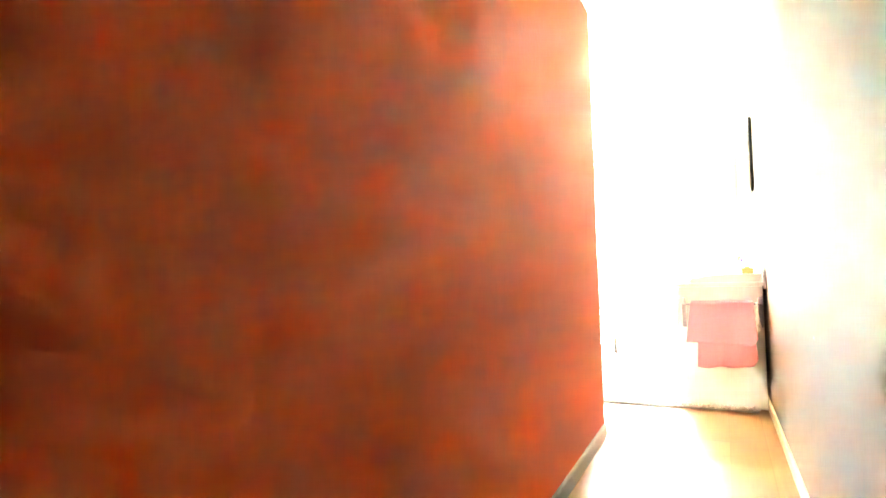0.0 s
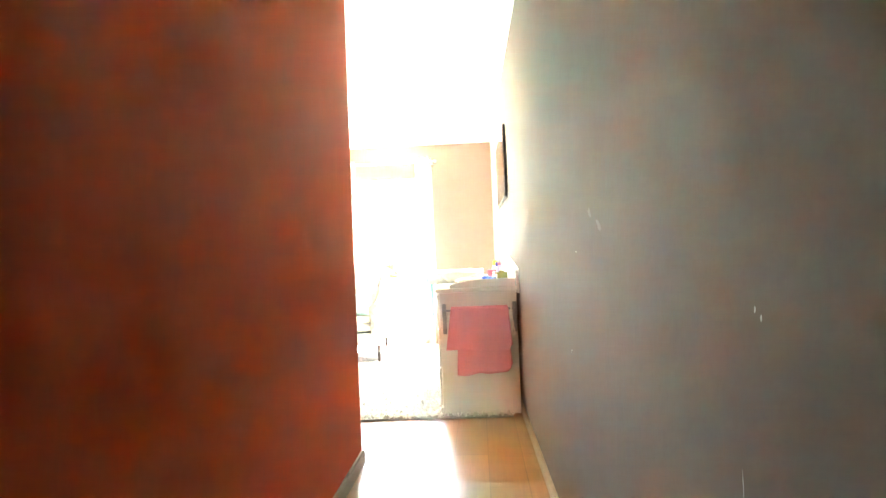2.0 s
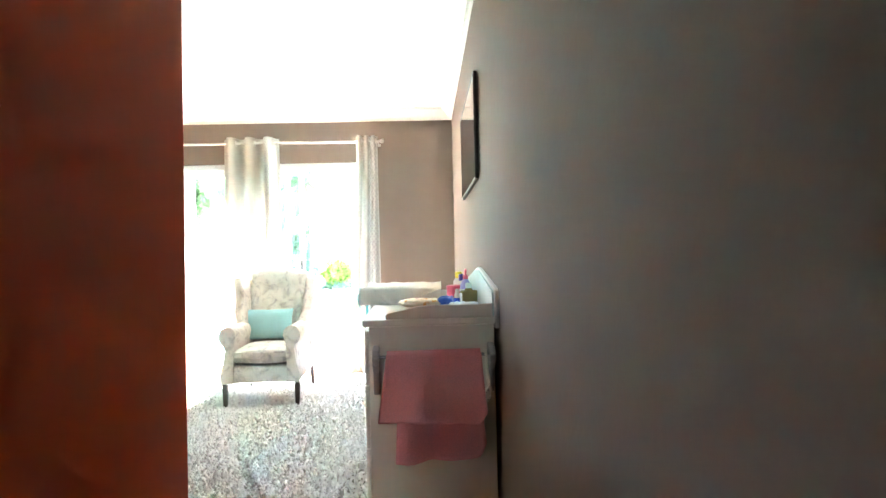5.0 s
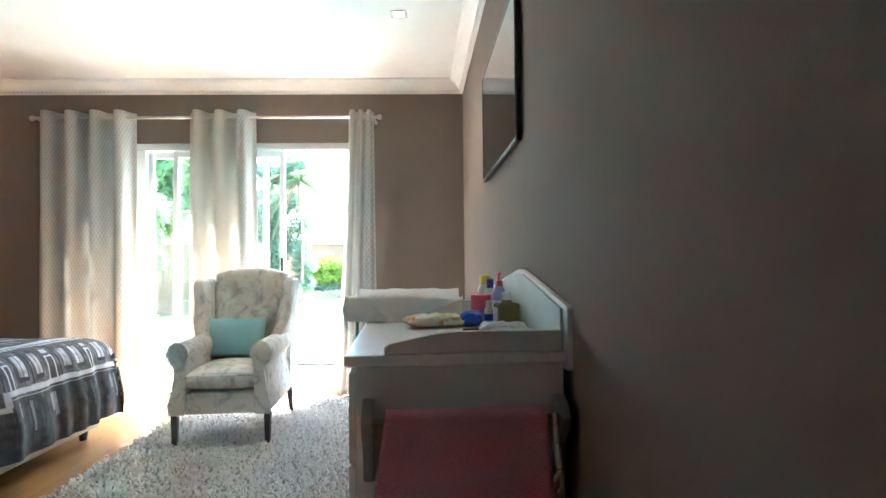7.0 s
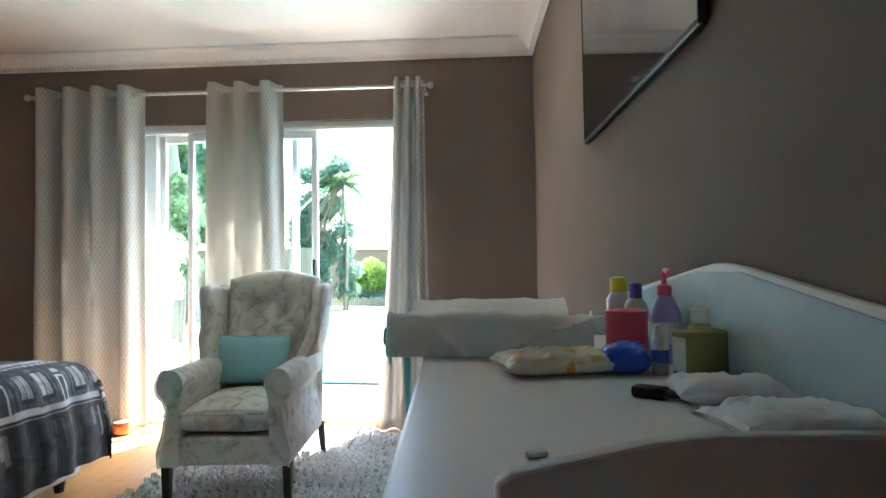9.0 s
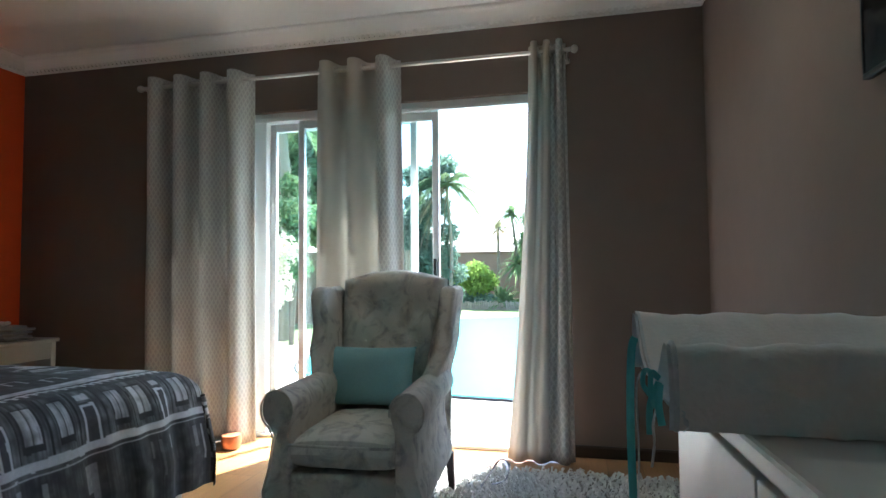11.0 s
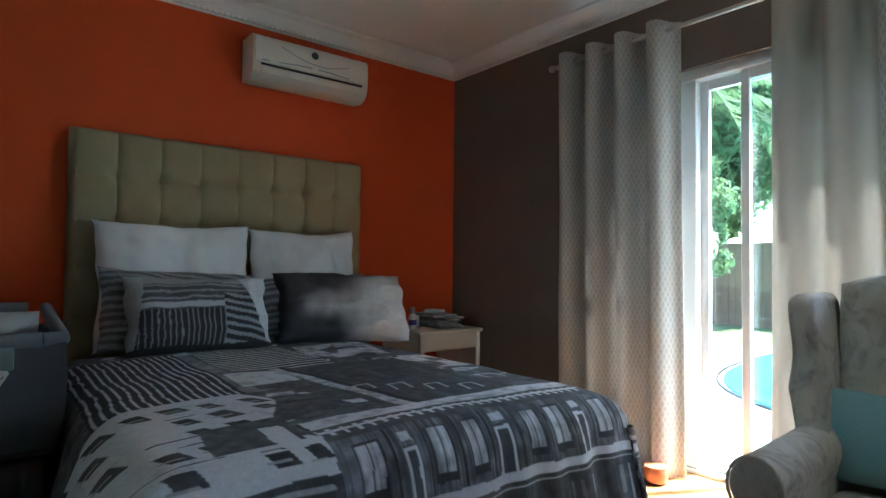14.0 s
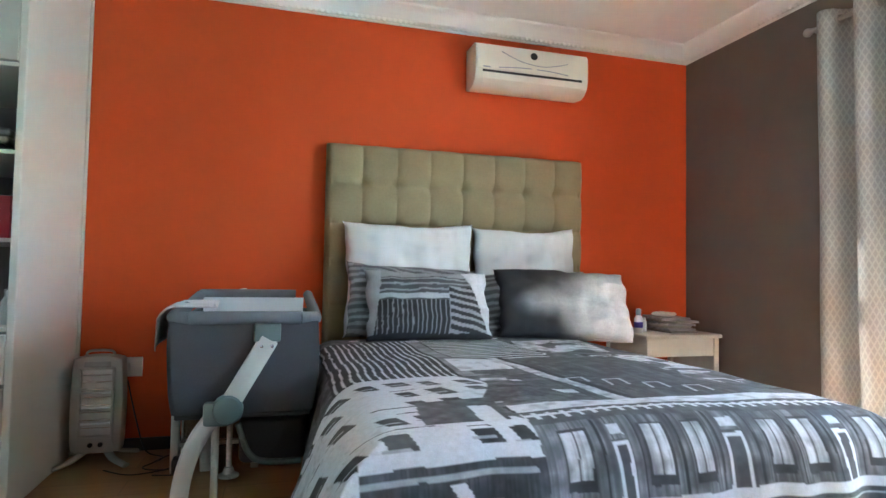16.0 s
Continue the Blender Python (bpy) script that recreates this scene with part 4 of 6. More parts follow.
    sol.thickness, sol.offset = 0.012, -1
    return ob


duvet()


def headboard():
    y0, y1, z1 = 4.7, 6.46, 1.84
    h = thing("headboard", "tall olive suede headboard with square buttoned tufting", "headboard", (XW + 0.001, (y0 + y1) / 2, 0))
    w, cols, rowh = y1 - y0, 8, 0.25
    bm = bmesh.new()
    nx, nz = 136, 180
    fr, bk = [], []
    for j in range(nz + 1):
        a, b = [], []
        for i in range(nx + 1):
            y, z = (i / nx - 0.5) * w, j / nz * z1
            cu_, cv = abs(math.sin(math.pi * cols * i / nx)), abs(math.sin(math.pi * (z1 - z) / rowh))
            e = min((y + w / 2), (w / 2 - y), z1 - z) / 0.03
            r = math.sqrt(max(0.0, 1 - (1 - min(1, e)) ** 2))
            p = 0.05 + 0.04 * r + 0.019 * (cu_ ** 0.55) + 0.019 * (cv ** 0.6)
            p -= 0.028 * math.exp(-(((i / nx * cols + 0.5) % 1 - 0.5) * w / cols / 0.034) ** 2 - ((((z1 - z) / rowh + 0.5) % 1 - 0.5) * rowh / 0.034) ** 2) * (0.02 < i / nx < 0.98 and z < z1 - 0.1)
            a.append(bm.verts.new((p, y, z)))
            b.append(bm.verts.new((0.0, y, z)))
        fr.append(a), bk.append(b)
    for j in range(nz):
        for i in range(nx):
            bm.faces.new((fr[j][i], fr[j][i + 1], fr[j + 1][i + 1], fr[j + 1][i]))
    for g0, g1 in ((fr[nz], bk[nz]), (fr[0], bk[0])):
        for i in range(nx):
            bm.faces.new((g0[i], g0[i + 1], g1[i + 1], g1[i]))
    for k in (0, nx):
        for j in range(nz):
            bm.faces.new((fr[j][k], fr[j + 1][k], bk[j + 1][k], bk[j][k]))
    bm.faces.new((bk[0][0], bk[0][nx], bk[nz][nx], bk[nz][0]))
    part("padding", bm, M["headboard"], h, smooth=True)
    for c in range(1, cols):
        for k in range(1, 4):
            bmb = lathe([(0.002, 0.0), (0.011, 0.003), (0.009, 0.009), (0.002, 0.011)], 12)
            bmesh.ops.rotate(bmb, matrix=Matrix.Rotation(radians(90), 3, "Y"), verts=bmb.verts)
            bmesh.ops.translate(bmb, vec=(0.06, (c / cols - 0.5) * w, z1 - k * rowh), verts=bmb.verts)
            part("button", bmb, M["headboard"], h, smooth=True)


headboard()


def pillow(name, at, size, lean, turn, material, label, seed, printer=None, roll=0.0, pinch=0.5):
    w, h, d = size
    bm = cushion(w, h, d, 120 if printer else 64, 80 if printer else 48, pinch, 0.02, seed)
    for v in bm.verts:
        u, q = v.co.x / w, v.co.z / h - 0.5
        rim = max(abs(2 * u), abs(2 * q)) ** 4
        v.co.z += 0.022 * noise.noise(Vector((u * 3, seed, 1.0))) * (abs(2 * q) ** 2) * (q > 0) + 0.004 * noise.noise(Vector((u * 10, seed, q * 3)))
        v.co.x += 0.02 * noise.noise(Vector((q * 6, seed, 2.0))) * abs(2 * u) ** 2
        crease = abs(noise.noise(Vector((u * 3.2 + q * 2.0, q * 4.5 - u * 2, seed))))
        v.co.y += (0.035 * (crease - 0.18) + 0.012 * noise.noise(Vector((u * 11, q * 9, seed)))) * (1 - 0.6 * rim) * (1 if v.co.y < 0 else -1)
    ob = done(name, bm, material, smooth=True)
    if printer:
        me = ob.data
        co = np.array([v.co for v in me.vertices])
        g = printer((co[:, 0] / w + 0.5), (co[:, 2] / h), co[:, 1])
        col = me.color_attributes.new("print", "FLOAT_COLOR", "POINT")
        col.data.foreach_set("color", np.stack([g * 1.0, g * 1.0, g * 1.03, np.ones_like(g)], -1).reshape(-1).astype(np.float32))
    ob.matrix_world = Matrix.Translation(at) @ Matrix.Rotation(radians(turn), 4, "Z") @ Matrix.Rotation(radians(-lean), 4, "X") @ Matrix.Rotation(radians(roll), 4, "Y")
    return tagged(ob, label, "pillow", "pillows on the bed")


def street(u, v, y):
    """Terrace seen from the street: ruled bands above, fine dark pinstripes below, a slanting gable and white sky."""
    g = np.where(v > 0.84, 0.36, 0.1)
    g = np.where((v > 0.52) & (v < 0.84) & (np.mod(v, 0.08) < 0.026), 0.34, g)
    g = np.where((v > 0.52) & (v < 0.6), 0.5, g)
    low = (v <= 0.5) & (u < 0.62)
    g = np.where(low, np.where(np.mod(u, 0.036) < 0.009, 0.3, 0.03), g)
    side = (u >= 0.62) & (v <= 0.7)
    g = np.where(side, np.where(np.mod(v + 0.35 * u, 0.1) < 0.045, 0.36, 0.035), g)
    g = np.where(u > 0.8 + 0.2 * (0.75 - v), 0.66, g)
    g = np.where(u < 0.05 + 0.08 * v, 0.45, g)
    return np.where(v < 0.07, 0.03, g)


def cloud(u, v, y):
    n = np.array([noise.noise(Vector((a * 2.6, b * 2.2, 3.7))) for a, b in zip(u, v)])
    k = np.clip((u - 0.12) * 1.6 - np.abs(v - 0.42) * 0.9 + 0.5 * n, 0, 1)
    return 0.05 + 0.6 * k * k * (3 - 2 * k)


def zebra(u, v, y):
    n = np.array([noise.noise(Vector((a * 3.0, b * 3.0, 8.0))) for a, b in zip(u, v)])
    return np.where(np.mod(v * 11 + n * 1.4 + u * 4, 1) < 0.5, 0.17, 0.38)


# local -y of a pillow faces the foot of the bed after a quarter turn
pillow("pillow", (-4.18, 5.2, 0.66), (0.82, 0.69, 0.24), 9, 90, M["white_cloth"], "plump plain white pillow propped on the headboard", 1.2)
pillow("pillow", (-4.18, 5.96, 0.66), (0.72, 0.69, 0.24), 9, 90, M["white_cloth"], "plump plain white pillow propped on the headboard", 5.7)
pillow("pillow", (-4.0, 5.17, 0.665), (0.78, 0.43, 0.2), 16, 90, M["sham"], "grey and white zebra-print pillow", 2.2, zebra, 2)
pillow("pillow", (-4.0, 5.95, 0.665), (0.74, 0.4, 0.2), 16, 90, M["sham"], "grey and white zebra-print pillow", 6.2, zebra, -2)
pillow("pillow", (-3.83, 5.23, 0.67), (0.72, 0.4, 0.24), 22, 92, M["sham"], "dark striped city-print pillow", 3.3, street, 1)
pillow("pillow", (-3.80, 6.03, 0.67), (0.82, 0.43, 0.26), 26, 84, M["sham"], "grey and white cloud-print pillow", 4.4, cloud, 3, 0.42)


# ---- changing table and what lies on it ----
TX0, TX1, TY0, TY1, TZ = -0.125, 0.436, 3.73, 5.0, 0.905
TURN = Matrix.Translation((TX1 + 0.003, TY0 + 0.02, 0)) @ Matrix.Rotation(radians(2.3), 4, "Z") @ Matrix.Translation((-TX1, -TY0, 0))


def on_table(x, y, z=None):
    """A place on the table top, given before the table was turned off the wall."""
    p = TURN @ Vector((x, y, 0))
    return p.x, p.y, TZ if z is None else z


def changing_table():
    d = thing("changing_table", "white laminate baby changing table with drawers and splash board", "changing table", (0, 0, RUG_Z))
    d.matrix_world = TURN @ Matrix.Translation((0, 0, RUG_Z))
    z = TZ - RUG_Z
    L = M["dresser"]
    part("carcass", box(TX0 + 0.018, TY0 + 0.012, 0.0, TX1, TY1 - 0.012, z - 0.032, 0.002), L, d)
    part("top", box(TX0 - 0.012, TY0 - 0.006, z - 0.03, TX1 + 0.004, TY1 + 0.006, z, 0.006, 2), M["dresser_top"], d)
    part("kick_strip", box(TX0 + 0.002, TY0 + 0.012, 0.0, TX0 + 0.017, TY1 - 0.012, 0.06, 0.002), L, d)
    ys = (TY0 + 0.014, TY0 + 0.42, TY0 + 0.84, TY1 - 0.014)
    for k, (a, b) in enumerate(zip(ys, ys[1:])):
        zs = (0.07, 0.34, 0.61, z - 0.045) if k != 1 else (0.07, z - 0.045)
        for lo, hi in zip(zs, zs[1:]):
            part("drawer_front" if k != 1 else "cupboard_door", box(TX0 - 0.002, a + 0.003, lo + 0.003, TX0 + 0.016, b - 0.003, hi - 0.003, 0.003, 2), M["dresser_top"], d)
    # end board with a tapered nose
    prof = [(-0.035, 0.0), (-0.035, 0.018), (-0.022, 0.027), (0.1, 0.052), (0.16, 0.057), (0.43, 0.057), (0.43, 0.0)]
    part("end_board", extrude_profile([(x, z + q) for x, q in prof], "y", TY0 + 0.002, TY0 + 0.02, 0.004), L, d)
    part("end_board", extrude_profile([(x, z + q) for x, q in prof], "y", TY1 - 0.02, TY1 - 0.002, 0.004), L, d)
    # tall board along the wall
    sp = [(TY0 - 0.01, z - 0.05), (TY0 - 0.01, z + 0.112), (TY0, z + 0.12), (4.24, z + 0.2), (4.31, z + 0.208), (4.35, z + 0.208), (4.42, z + 0.2), (TY1 + 0.02, z + 0.118), (TY1 + 0.03, z + 0.11), (TY1 + 0.03, z - 0.05)]
    part("splash_board", extrude_profile(sp, "x", TX1 + 0.004, TX1 + 0.0225, 0.003), L, d)
    inner = [(y, max(q, z + 0.001) if q > z else z + 0.001) for y, q in [(TY0 + 0.022, z), (TY0 + 0.022, z + 0.109), (4.24, z + 0.192), (4.42, z + 0.192), (TY1 - 0.03, z + 0.105), (TY1 - 0.03, z)]]
    part("panel", extrude_profile(inner, "x", TX1 - 0.004, TX1 + 0.003), M["pale_blue"], d, "pale blue inner panel")


changing_table()


def towel_rail():
    r = thing("towel_rail", "blue-grey plastic towel rail fixed to the table end", "towel rail")
    z, yf = 0.755, TY0 + 0.012
    part("bar", tube([(-0.07, yf - 0.075, z), (0.415, yf - 0.075, z)], 0.007, 12), M["grey_plastic"], r, smooth=True)
    for x in (-0.075, 0.415):
        pts = [(yf, z - 0.17), (yf, z + 0.035), (yf - 0.03, z + 0.045), (yf - 0.075, z + 0.03), (yf - 0.1, z), (yf - 0.09, z - 0.035), (yf - 0.05, z - 0.07), (yf - 0.02, z - 0.17)]
        part("bracket", extrude_profile(pts, "x", x - 0.014, x + 0.014, 0.006), M["grey_plastic"], r, smooth=True)
    r.matrix_world = TURN


towel_rail()


def towel():
    """Cloth hung over the rail: a long front fold and a shorter back one peeping out below."""
    z, y = 0.768, TY0 - 0.063
    t = thing("pink_towel", "soft pink towel folded over the rail", "towel")
    t.matrix_world = TURN

    def sheet(name, x0, x1, z_lo, z_hi, yy, seed, skew, label=""):
        bm = bmesh.new()
        nx, nz, g = 26, 26, []
        for j in range(nz + 1):
            row = []
            for i in range(nx + 1):
                u, v = i / nx, j / nz
                flare = 0.02 * (1 - v)
                x = x0 - flare * (1 - u) + (x1 - x0 + 2 * flare) * u + skew * (1 - v)
                edge = 0.012 * math.sin(3.1 * u + seed) * (1 - v) + 0.01 * noise.noise(Vector((u * 4, 0, seed))) * (1 - v)
                if u > 0.9:
                    edge += 0.05 * ((u - 0.9) / 0.1) ** 2 * (1 - v)
                zz = z_lo + (z_hi - z_lo) * v + edge
                w = 0.011 * math.sin(u * 9 + seed) * (1.15 - v) + 0.012 * noise.noise(Vector((u * 3.4, v * 2, seed)))
                row.append(bm.verts.new((x, yy + w, zz)))
            g.append(row)
        for j in range(nz):
            for i in range(nx):
                bm.faces.new((g[j][i], g[j][i + 1], g[j + 1][i + 1], g[j + 1][i]))
        ob = part(name, bm, M["pink"], t, label, smooth=True)
        s = ob.modifiers.new("thickness", "SOLIDIFY")
        s.thickness, s.offset = 0.007, 0

    sheet("front_fold", -0.03, 0.365, 0.475, z, y - 0.03, 1.0, -0.02)
    sheet("back_fold", 0.02, 0.345, 0.315, z, y + 0.018, 4.0, 0.0)
    bm = extrude_profile([(y - 0.034 + 0.0, z - 0.006)] + [(y - 0.006 + 0.03 * math.cos(radians(a)), z - 0.004 + 0.017 * math.sin(radians(a))) for a in range(180, -1, -20)] + [(y + 0.02, z - 0.006)], "x", -0.028, 0.362, 0.002)
    part("top_fold", bm, M["pink"], t, smooth=True)


towel()

hk = thing("cord_loop", "white plastic cord looped over the rail end", "cord")
hk.matrix_world = TURN
part("loop", tube(smooth_path([(0.385, TY0 - 0.078, 0.765), (0.385, TY0 - 0.095, 0.74), (0.388, TY0 - 0.09, 0.66), (0.4, TY0 - 0.08, 0.62), (0.405, TY0 - 0.075, 0.58), (0.385, TY0 - 0.085, 0.565), (0.378, TY0 - 0.09, 0.6), (0.395, TY0 - 0.1, 0.64), (0.385, TY0 - 0.1, 0.7)], 6), 0.006, 8), M["white_plastic"], hk, smooth=True)


def changing_pad():
    p = thing("changing_pad", "contoured changing mat covered by a crumpled white sheet with aqua ties", "changing mat", on_table(0.06, 4.79), -0.6)
    p.scale = (1.0, 0.82, 1.1)
    ring = [(-0.285, 0.002), (-0.296, 0.03), (-0.296, 0.06), (-0.285, 0.084), (-0.262, 0.094), (-0.235, 0.088), (-0.2, 0.066), (-0.15, 0.042), (-0.09, 0.029), (-0.03, 0.027),
            (0.04, 0.032), (0.11, 0.048), (0.17, 0.073), (0.215, 0.094), (0.25, 0.102), (0.28, 0.096), (0.298, 0.075), (0.303, 0.045), (0.298, 0.002)]
    pts = smooth_path([(0, y, z) for y, z in ring], 4)
    n, x0, x1, nx = len(pts), -0.265, 0.205, 56
    bm = bmesh.new()
    rows = []
    for i in range(nx + 1):
        s = i / nx
        row = []
        for k, q in enumerate(pts):
            h = max(0.0, q[2]) / 0.1
            w = 0.004 * noise.noise(Vector((s * 4.0, q[1] * 5, 2.0))) + 0.004 * noise.noise(Vector((s * 15 + q[1] * 9, q[1] * 14, 5.0)))
            fold = 0.012 * max(0, 1 - abs(s - 0.5 - 0.55 * h) / 0.05) * (q[1] < -0.25) + 0.01 * max(0, 1 - abs(s - 0.16 - 0.22 * (1 - h)) / 0.04) * (q[1] < -0.27)
            dip = -0.012 * max(0, (s - 0.55) / 0.45) * h * (q[1] < 0)
            row.append(bm.verts.new((x0 + (x1 - x0) * s + 0.006 * noise.noise(Vector((q[1] * 12, 4, 0))) * (1 - s), q[1] - fold + w * 0.6, max(0.001, q[2] + (w + dip) * h))))
        rows.append(row)
    for a, b in zip(rows, rows[1:]):
        for k in range(n - 1):
            bm.faces.new((a[k], b[k], b[k + 1], a[k + 1]))
    part("sheet", bm, M["pad_cloth"], p, smooth=True)
    # gathered ends, set in a little from the hem
    for side, row, inset in ((0, rows and x0, 0.014), (1, x1, -0.01)):
        bm = bmesh.new()
        cols = []
        for k, q in enumerate(pts):
            col = []
            for m in range(9):
                f = m / 8
                z = q[2] * (1 - f) + 0.001 * f
                y = q[1] * (1 - 0.03 * f)
                pucker = 0.007 * noise.noise(Vector((q[1] * 26, f * 7, side)))
                col.append(bm.verts.new((row + inset * math.sin(min(1, f * 3) * 1.57) + pucker * min(1, f * 4) - (0.004 if f == 0 and side == 0 else 0), y, z)))
            cols.append(col)
        for a, b in zip(cols, cols[1:]):
            for m in range(8):
                bm.faces.new((a[m], b[m], b[m + 1], a[m + 1]))
        part("end_panel", bm, M["pad_end"], p, "blue-white gathered cloth end", smooth=True)
    bm = bmesh.new()
    for pts2 in ([(x0 + 0.004, q[1], q[2]) for q in pts],):
        tube(pts2, 0.0035, 6, bm)
    part("hem", bm, M["pad_end"], p, smooth=True)

    def ribbon(points, r=0.0075, flat=0.16):
        part("ribbon", tube(smooth_path(points, 6), r, 8, flat=flat, up=(0, 1, 0)), M["ribbon"], p, "aqua ribbon tie", smooth=True)

    e = x0 - 0.006
    ribbon([(e + 0.004, 0.24, 0.06), (e - 0.004, 0.245, 0.03), (e - 0.008, 0.25, -0.1), (e - 0.004, 0.246, -0.29)])
    ribbon([(e + 0.002, -0.19, 0.045), (e - 0.012, -0.15, 0.05), (e - 0.014, -0.13, 0.03), (e - 0.006, -0.14, 0.018)], 0.0035)
    ribbon([(e + 0.002, -0.19, 0.045), (e - 0.01, -0.215, 0.055), (e - 0.012, -0.225, 0.03), (e - 0.004, -0.2, 0.012)], 0.0035)
    ribbon([(e + 0.002, -0.2, 0.04), (e - 0.004, -0.235, 0.02), (e - 0.002, -0.25, 0.0)], 0.0045, 0.2)
    ribbon([(e + 0.002, -0.185, 0.04), (e - 0.008, -0.165, 0.01), (e - 0.008, -0.15, -0.03)], 0.0045, 0.2)
    for yy, zl in ((0.1, -0.2), (-0.18, -0.06)):
        part("cord", tube(smooth_path([(e + 0.002, yy + 0.01, 0.015), (e - 0.006, yy, -0.01), (e - 0.004, yy + 0.012, zl * 0.6), (e - 0.01, yy - 0.012, zl)], 6), 0.0018, 6), M["pad_end"], p, "thin pale cord", smooth=True)


changing_pad()


def bottle(name, at, prof, material, label, cap=None, capmat=None, pump=False, category="bottle", label_mat=None):
    b = thing(name, label, category, at)
    part("body", lathe(prof, 22), material, b, smooth=True)
    r, z = prof[-1]
    if label_mat:
        rr = max(p[0] for p in prof) + 0.0008
        part("paper_label", lathe([(rr, prof[-1][1] * 0.3), (rr, prof[-1][1] * 0.62)], 22), label_mat, b)
    if cap:
        part("cap", lathe([(r * 1.08, z), (r * 1.08, z + cap), (r * 0.6, z + cap + 0.004)], 18), capmat, b, smooth=True)
    if pump:
        part("pump", tube(smooth_path([(0, 0, z + cap), (0, 0, z + cap + 0.025), (0.002, -0.004, z + cap + 0.033), (0.0, -0.035, z + cap + 0.028)], 4), 0.006, 8), capmat, b, smooth=True)
    return b


bottle("lotion_bottle", on_table(0.385, 4.46), [(0.03, 0), (0.034, 0.008), (0.034, 0.08), (0.03, 0.11), (0.018, 0.135), (0.014, 0.142)], M["lavender"], "lavender baby lotion pump bottle", 0.02, M["pink_tub"], True, label_mat=M["white_plastic"])
bottle("lotion_bottle", on_table(0.375, 4.62), [(0.03, 0), (0.033, 0.008), (0.033, 0.09), (0.022, 0.12), (0.014, 0.128)], M["white_plastic"], "white lotion bottle with purple cap", 0.035, M["purple"])
bottle("baby_powder", on_table(0.37, 4.74), [(0.03, 0), (0.032, 0.01), (0.032, 0.12), (0.02, 0.14)], M["white_plastic"], "white powder bottle with yellow cap", 0.035, M["yellow"])
ob = thing("oil_bottle", "square olive lotion bottle with white cap and side label", "bottle", on_table(0.384, 4.29), 14)
part("body", box(-0.042, -0.026, 0, 0.042, 0.026, 0.088, 0.007, 3), M["olive_bottle"], ob, smooth=True)
part("shoulder", lathe([(0.024, 0.086), (0.02, 0.094), (0.014, 0.099)], 18), M["olive_bottle"], ob, smooth=True)
part("cap", lathe([(0.015, 0.099), (0.016, 0.102), (0.016, 0.124), (0.011, 0.128)], 18), M["white_plastic"], ob, smooth=True)
part("paper_label", box(-0.0432, -0.02, 0.012, -0.0422, 0.02, 0.074, 0), M["paper_white"], ob)
bottle("cream_tub", on_table(0.33, 4.55), [(0.042, 0), (0.046, 0.006), (0.046, 0.075), (0.044, 0.08)], M["pink_tub"], "round pink tub with pink lid", 0.024, M["pink_tub"], category="tub")
bottle("lotion_bottle", on_table(0.325, 4.33), [(0.014, 0), (0.016, 0.004), (0.016, 0.06), (0.01, 0.075)], M["white_plastic"], "small white bottle with blue label", 0.016, M["white_plastic"], label_mat=M["blue"])


def packet(name, at, size, material, label, turn, seed):
    bm = cushion(size[0], size[1], size[2], 34, 26, 0.45, 0.0, seed)
    for v in bm.verts:
        q = noise.noise(Vector((v.co.x * 38 + seed, v.co.z * 30, v.co.y * 9))) + 0.6 * noise.noise(Vector((v.co.x * 80, v.co.z * 70 + seed, 2)))
        v.co.y += 0.0075 * q * (1 if v.co.y > 0 else -0.2)
        v.co.z += 0.006 * noise.noise(Vector((v.co.x * 25, seed, v.co.z * 20)))
    bmesh.ops.rotate(bm, matrix=Matrix.Rotation(radians(90), 3, "X"), verts=bm.verts)
    lo = min(v.co.z for v in bm.verts)
    bmesh.ops.translate(bm, vec=(0, 0, -lo), verts=bm.verts)
    ob = tagged(done(name, bm, material, smooth=True), label, "packet")
    ob.matrix_world = pose(*at, 0, 0, turn)


packet("wipes_packet", on_table(0.12, 4.42), (0.24, 0.13, 0.045), M["film"], "crumpled pale yellow packet of baby wipes", 14, 2.0)
packet("wipes_packet", on_table(0.275, 4.4), (0.09, 0.1, 0.055), M["blue"], "small blue packet of wipes", -10, 5.0)
packet("folded_cloth", on_table(0.335, 3.99), (0.19, 0.11, 0.035), M["white_cloth"], "folded white muslin cloth", 8, 7.0)
packet("folded_cloth", on_table(0.345, 4.14), (0.16, 0.1, 0.04), M["white_cloth"], "folded white muslin cloth", -6, 9.0)
br = thing("hair_brush", "small black brush lying flat", "brush", on_table(0.245, 4.13), -35)
part("head", box(-0.035, -0.016, 0, 0.02, 0.016, 0.018, 0.006, 2), M["black"], br, smooth=True)
part("grip", tube([(0.02, 0, 0.009), (0.05, 0, 0.009), (0.075, 0, 0.008)], [0.007, 0.006, 0.008], 8), M["black"], br, smooth=True)
clip = tagged(done("dummy_clip", box(-0.012, -0.006, 0, 0.012, 0.006, 0.007, 0.003, 2), M["white_plastic"], smooth=True), "tiny white plastic clip on the table top", "clip")
clip.matrix_world = pose(*on_table(0.02, 3.86), 0, 0, 20)


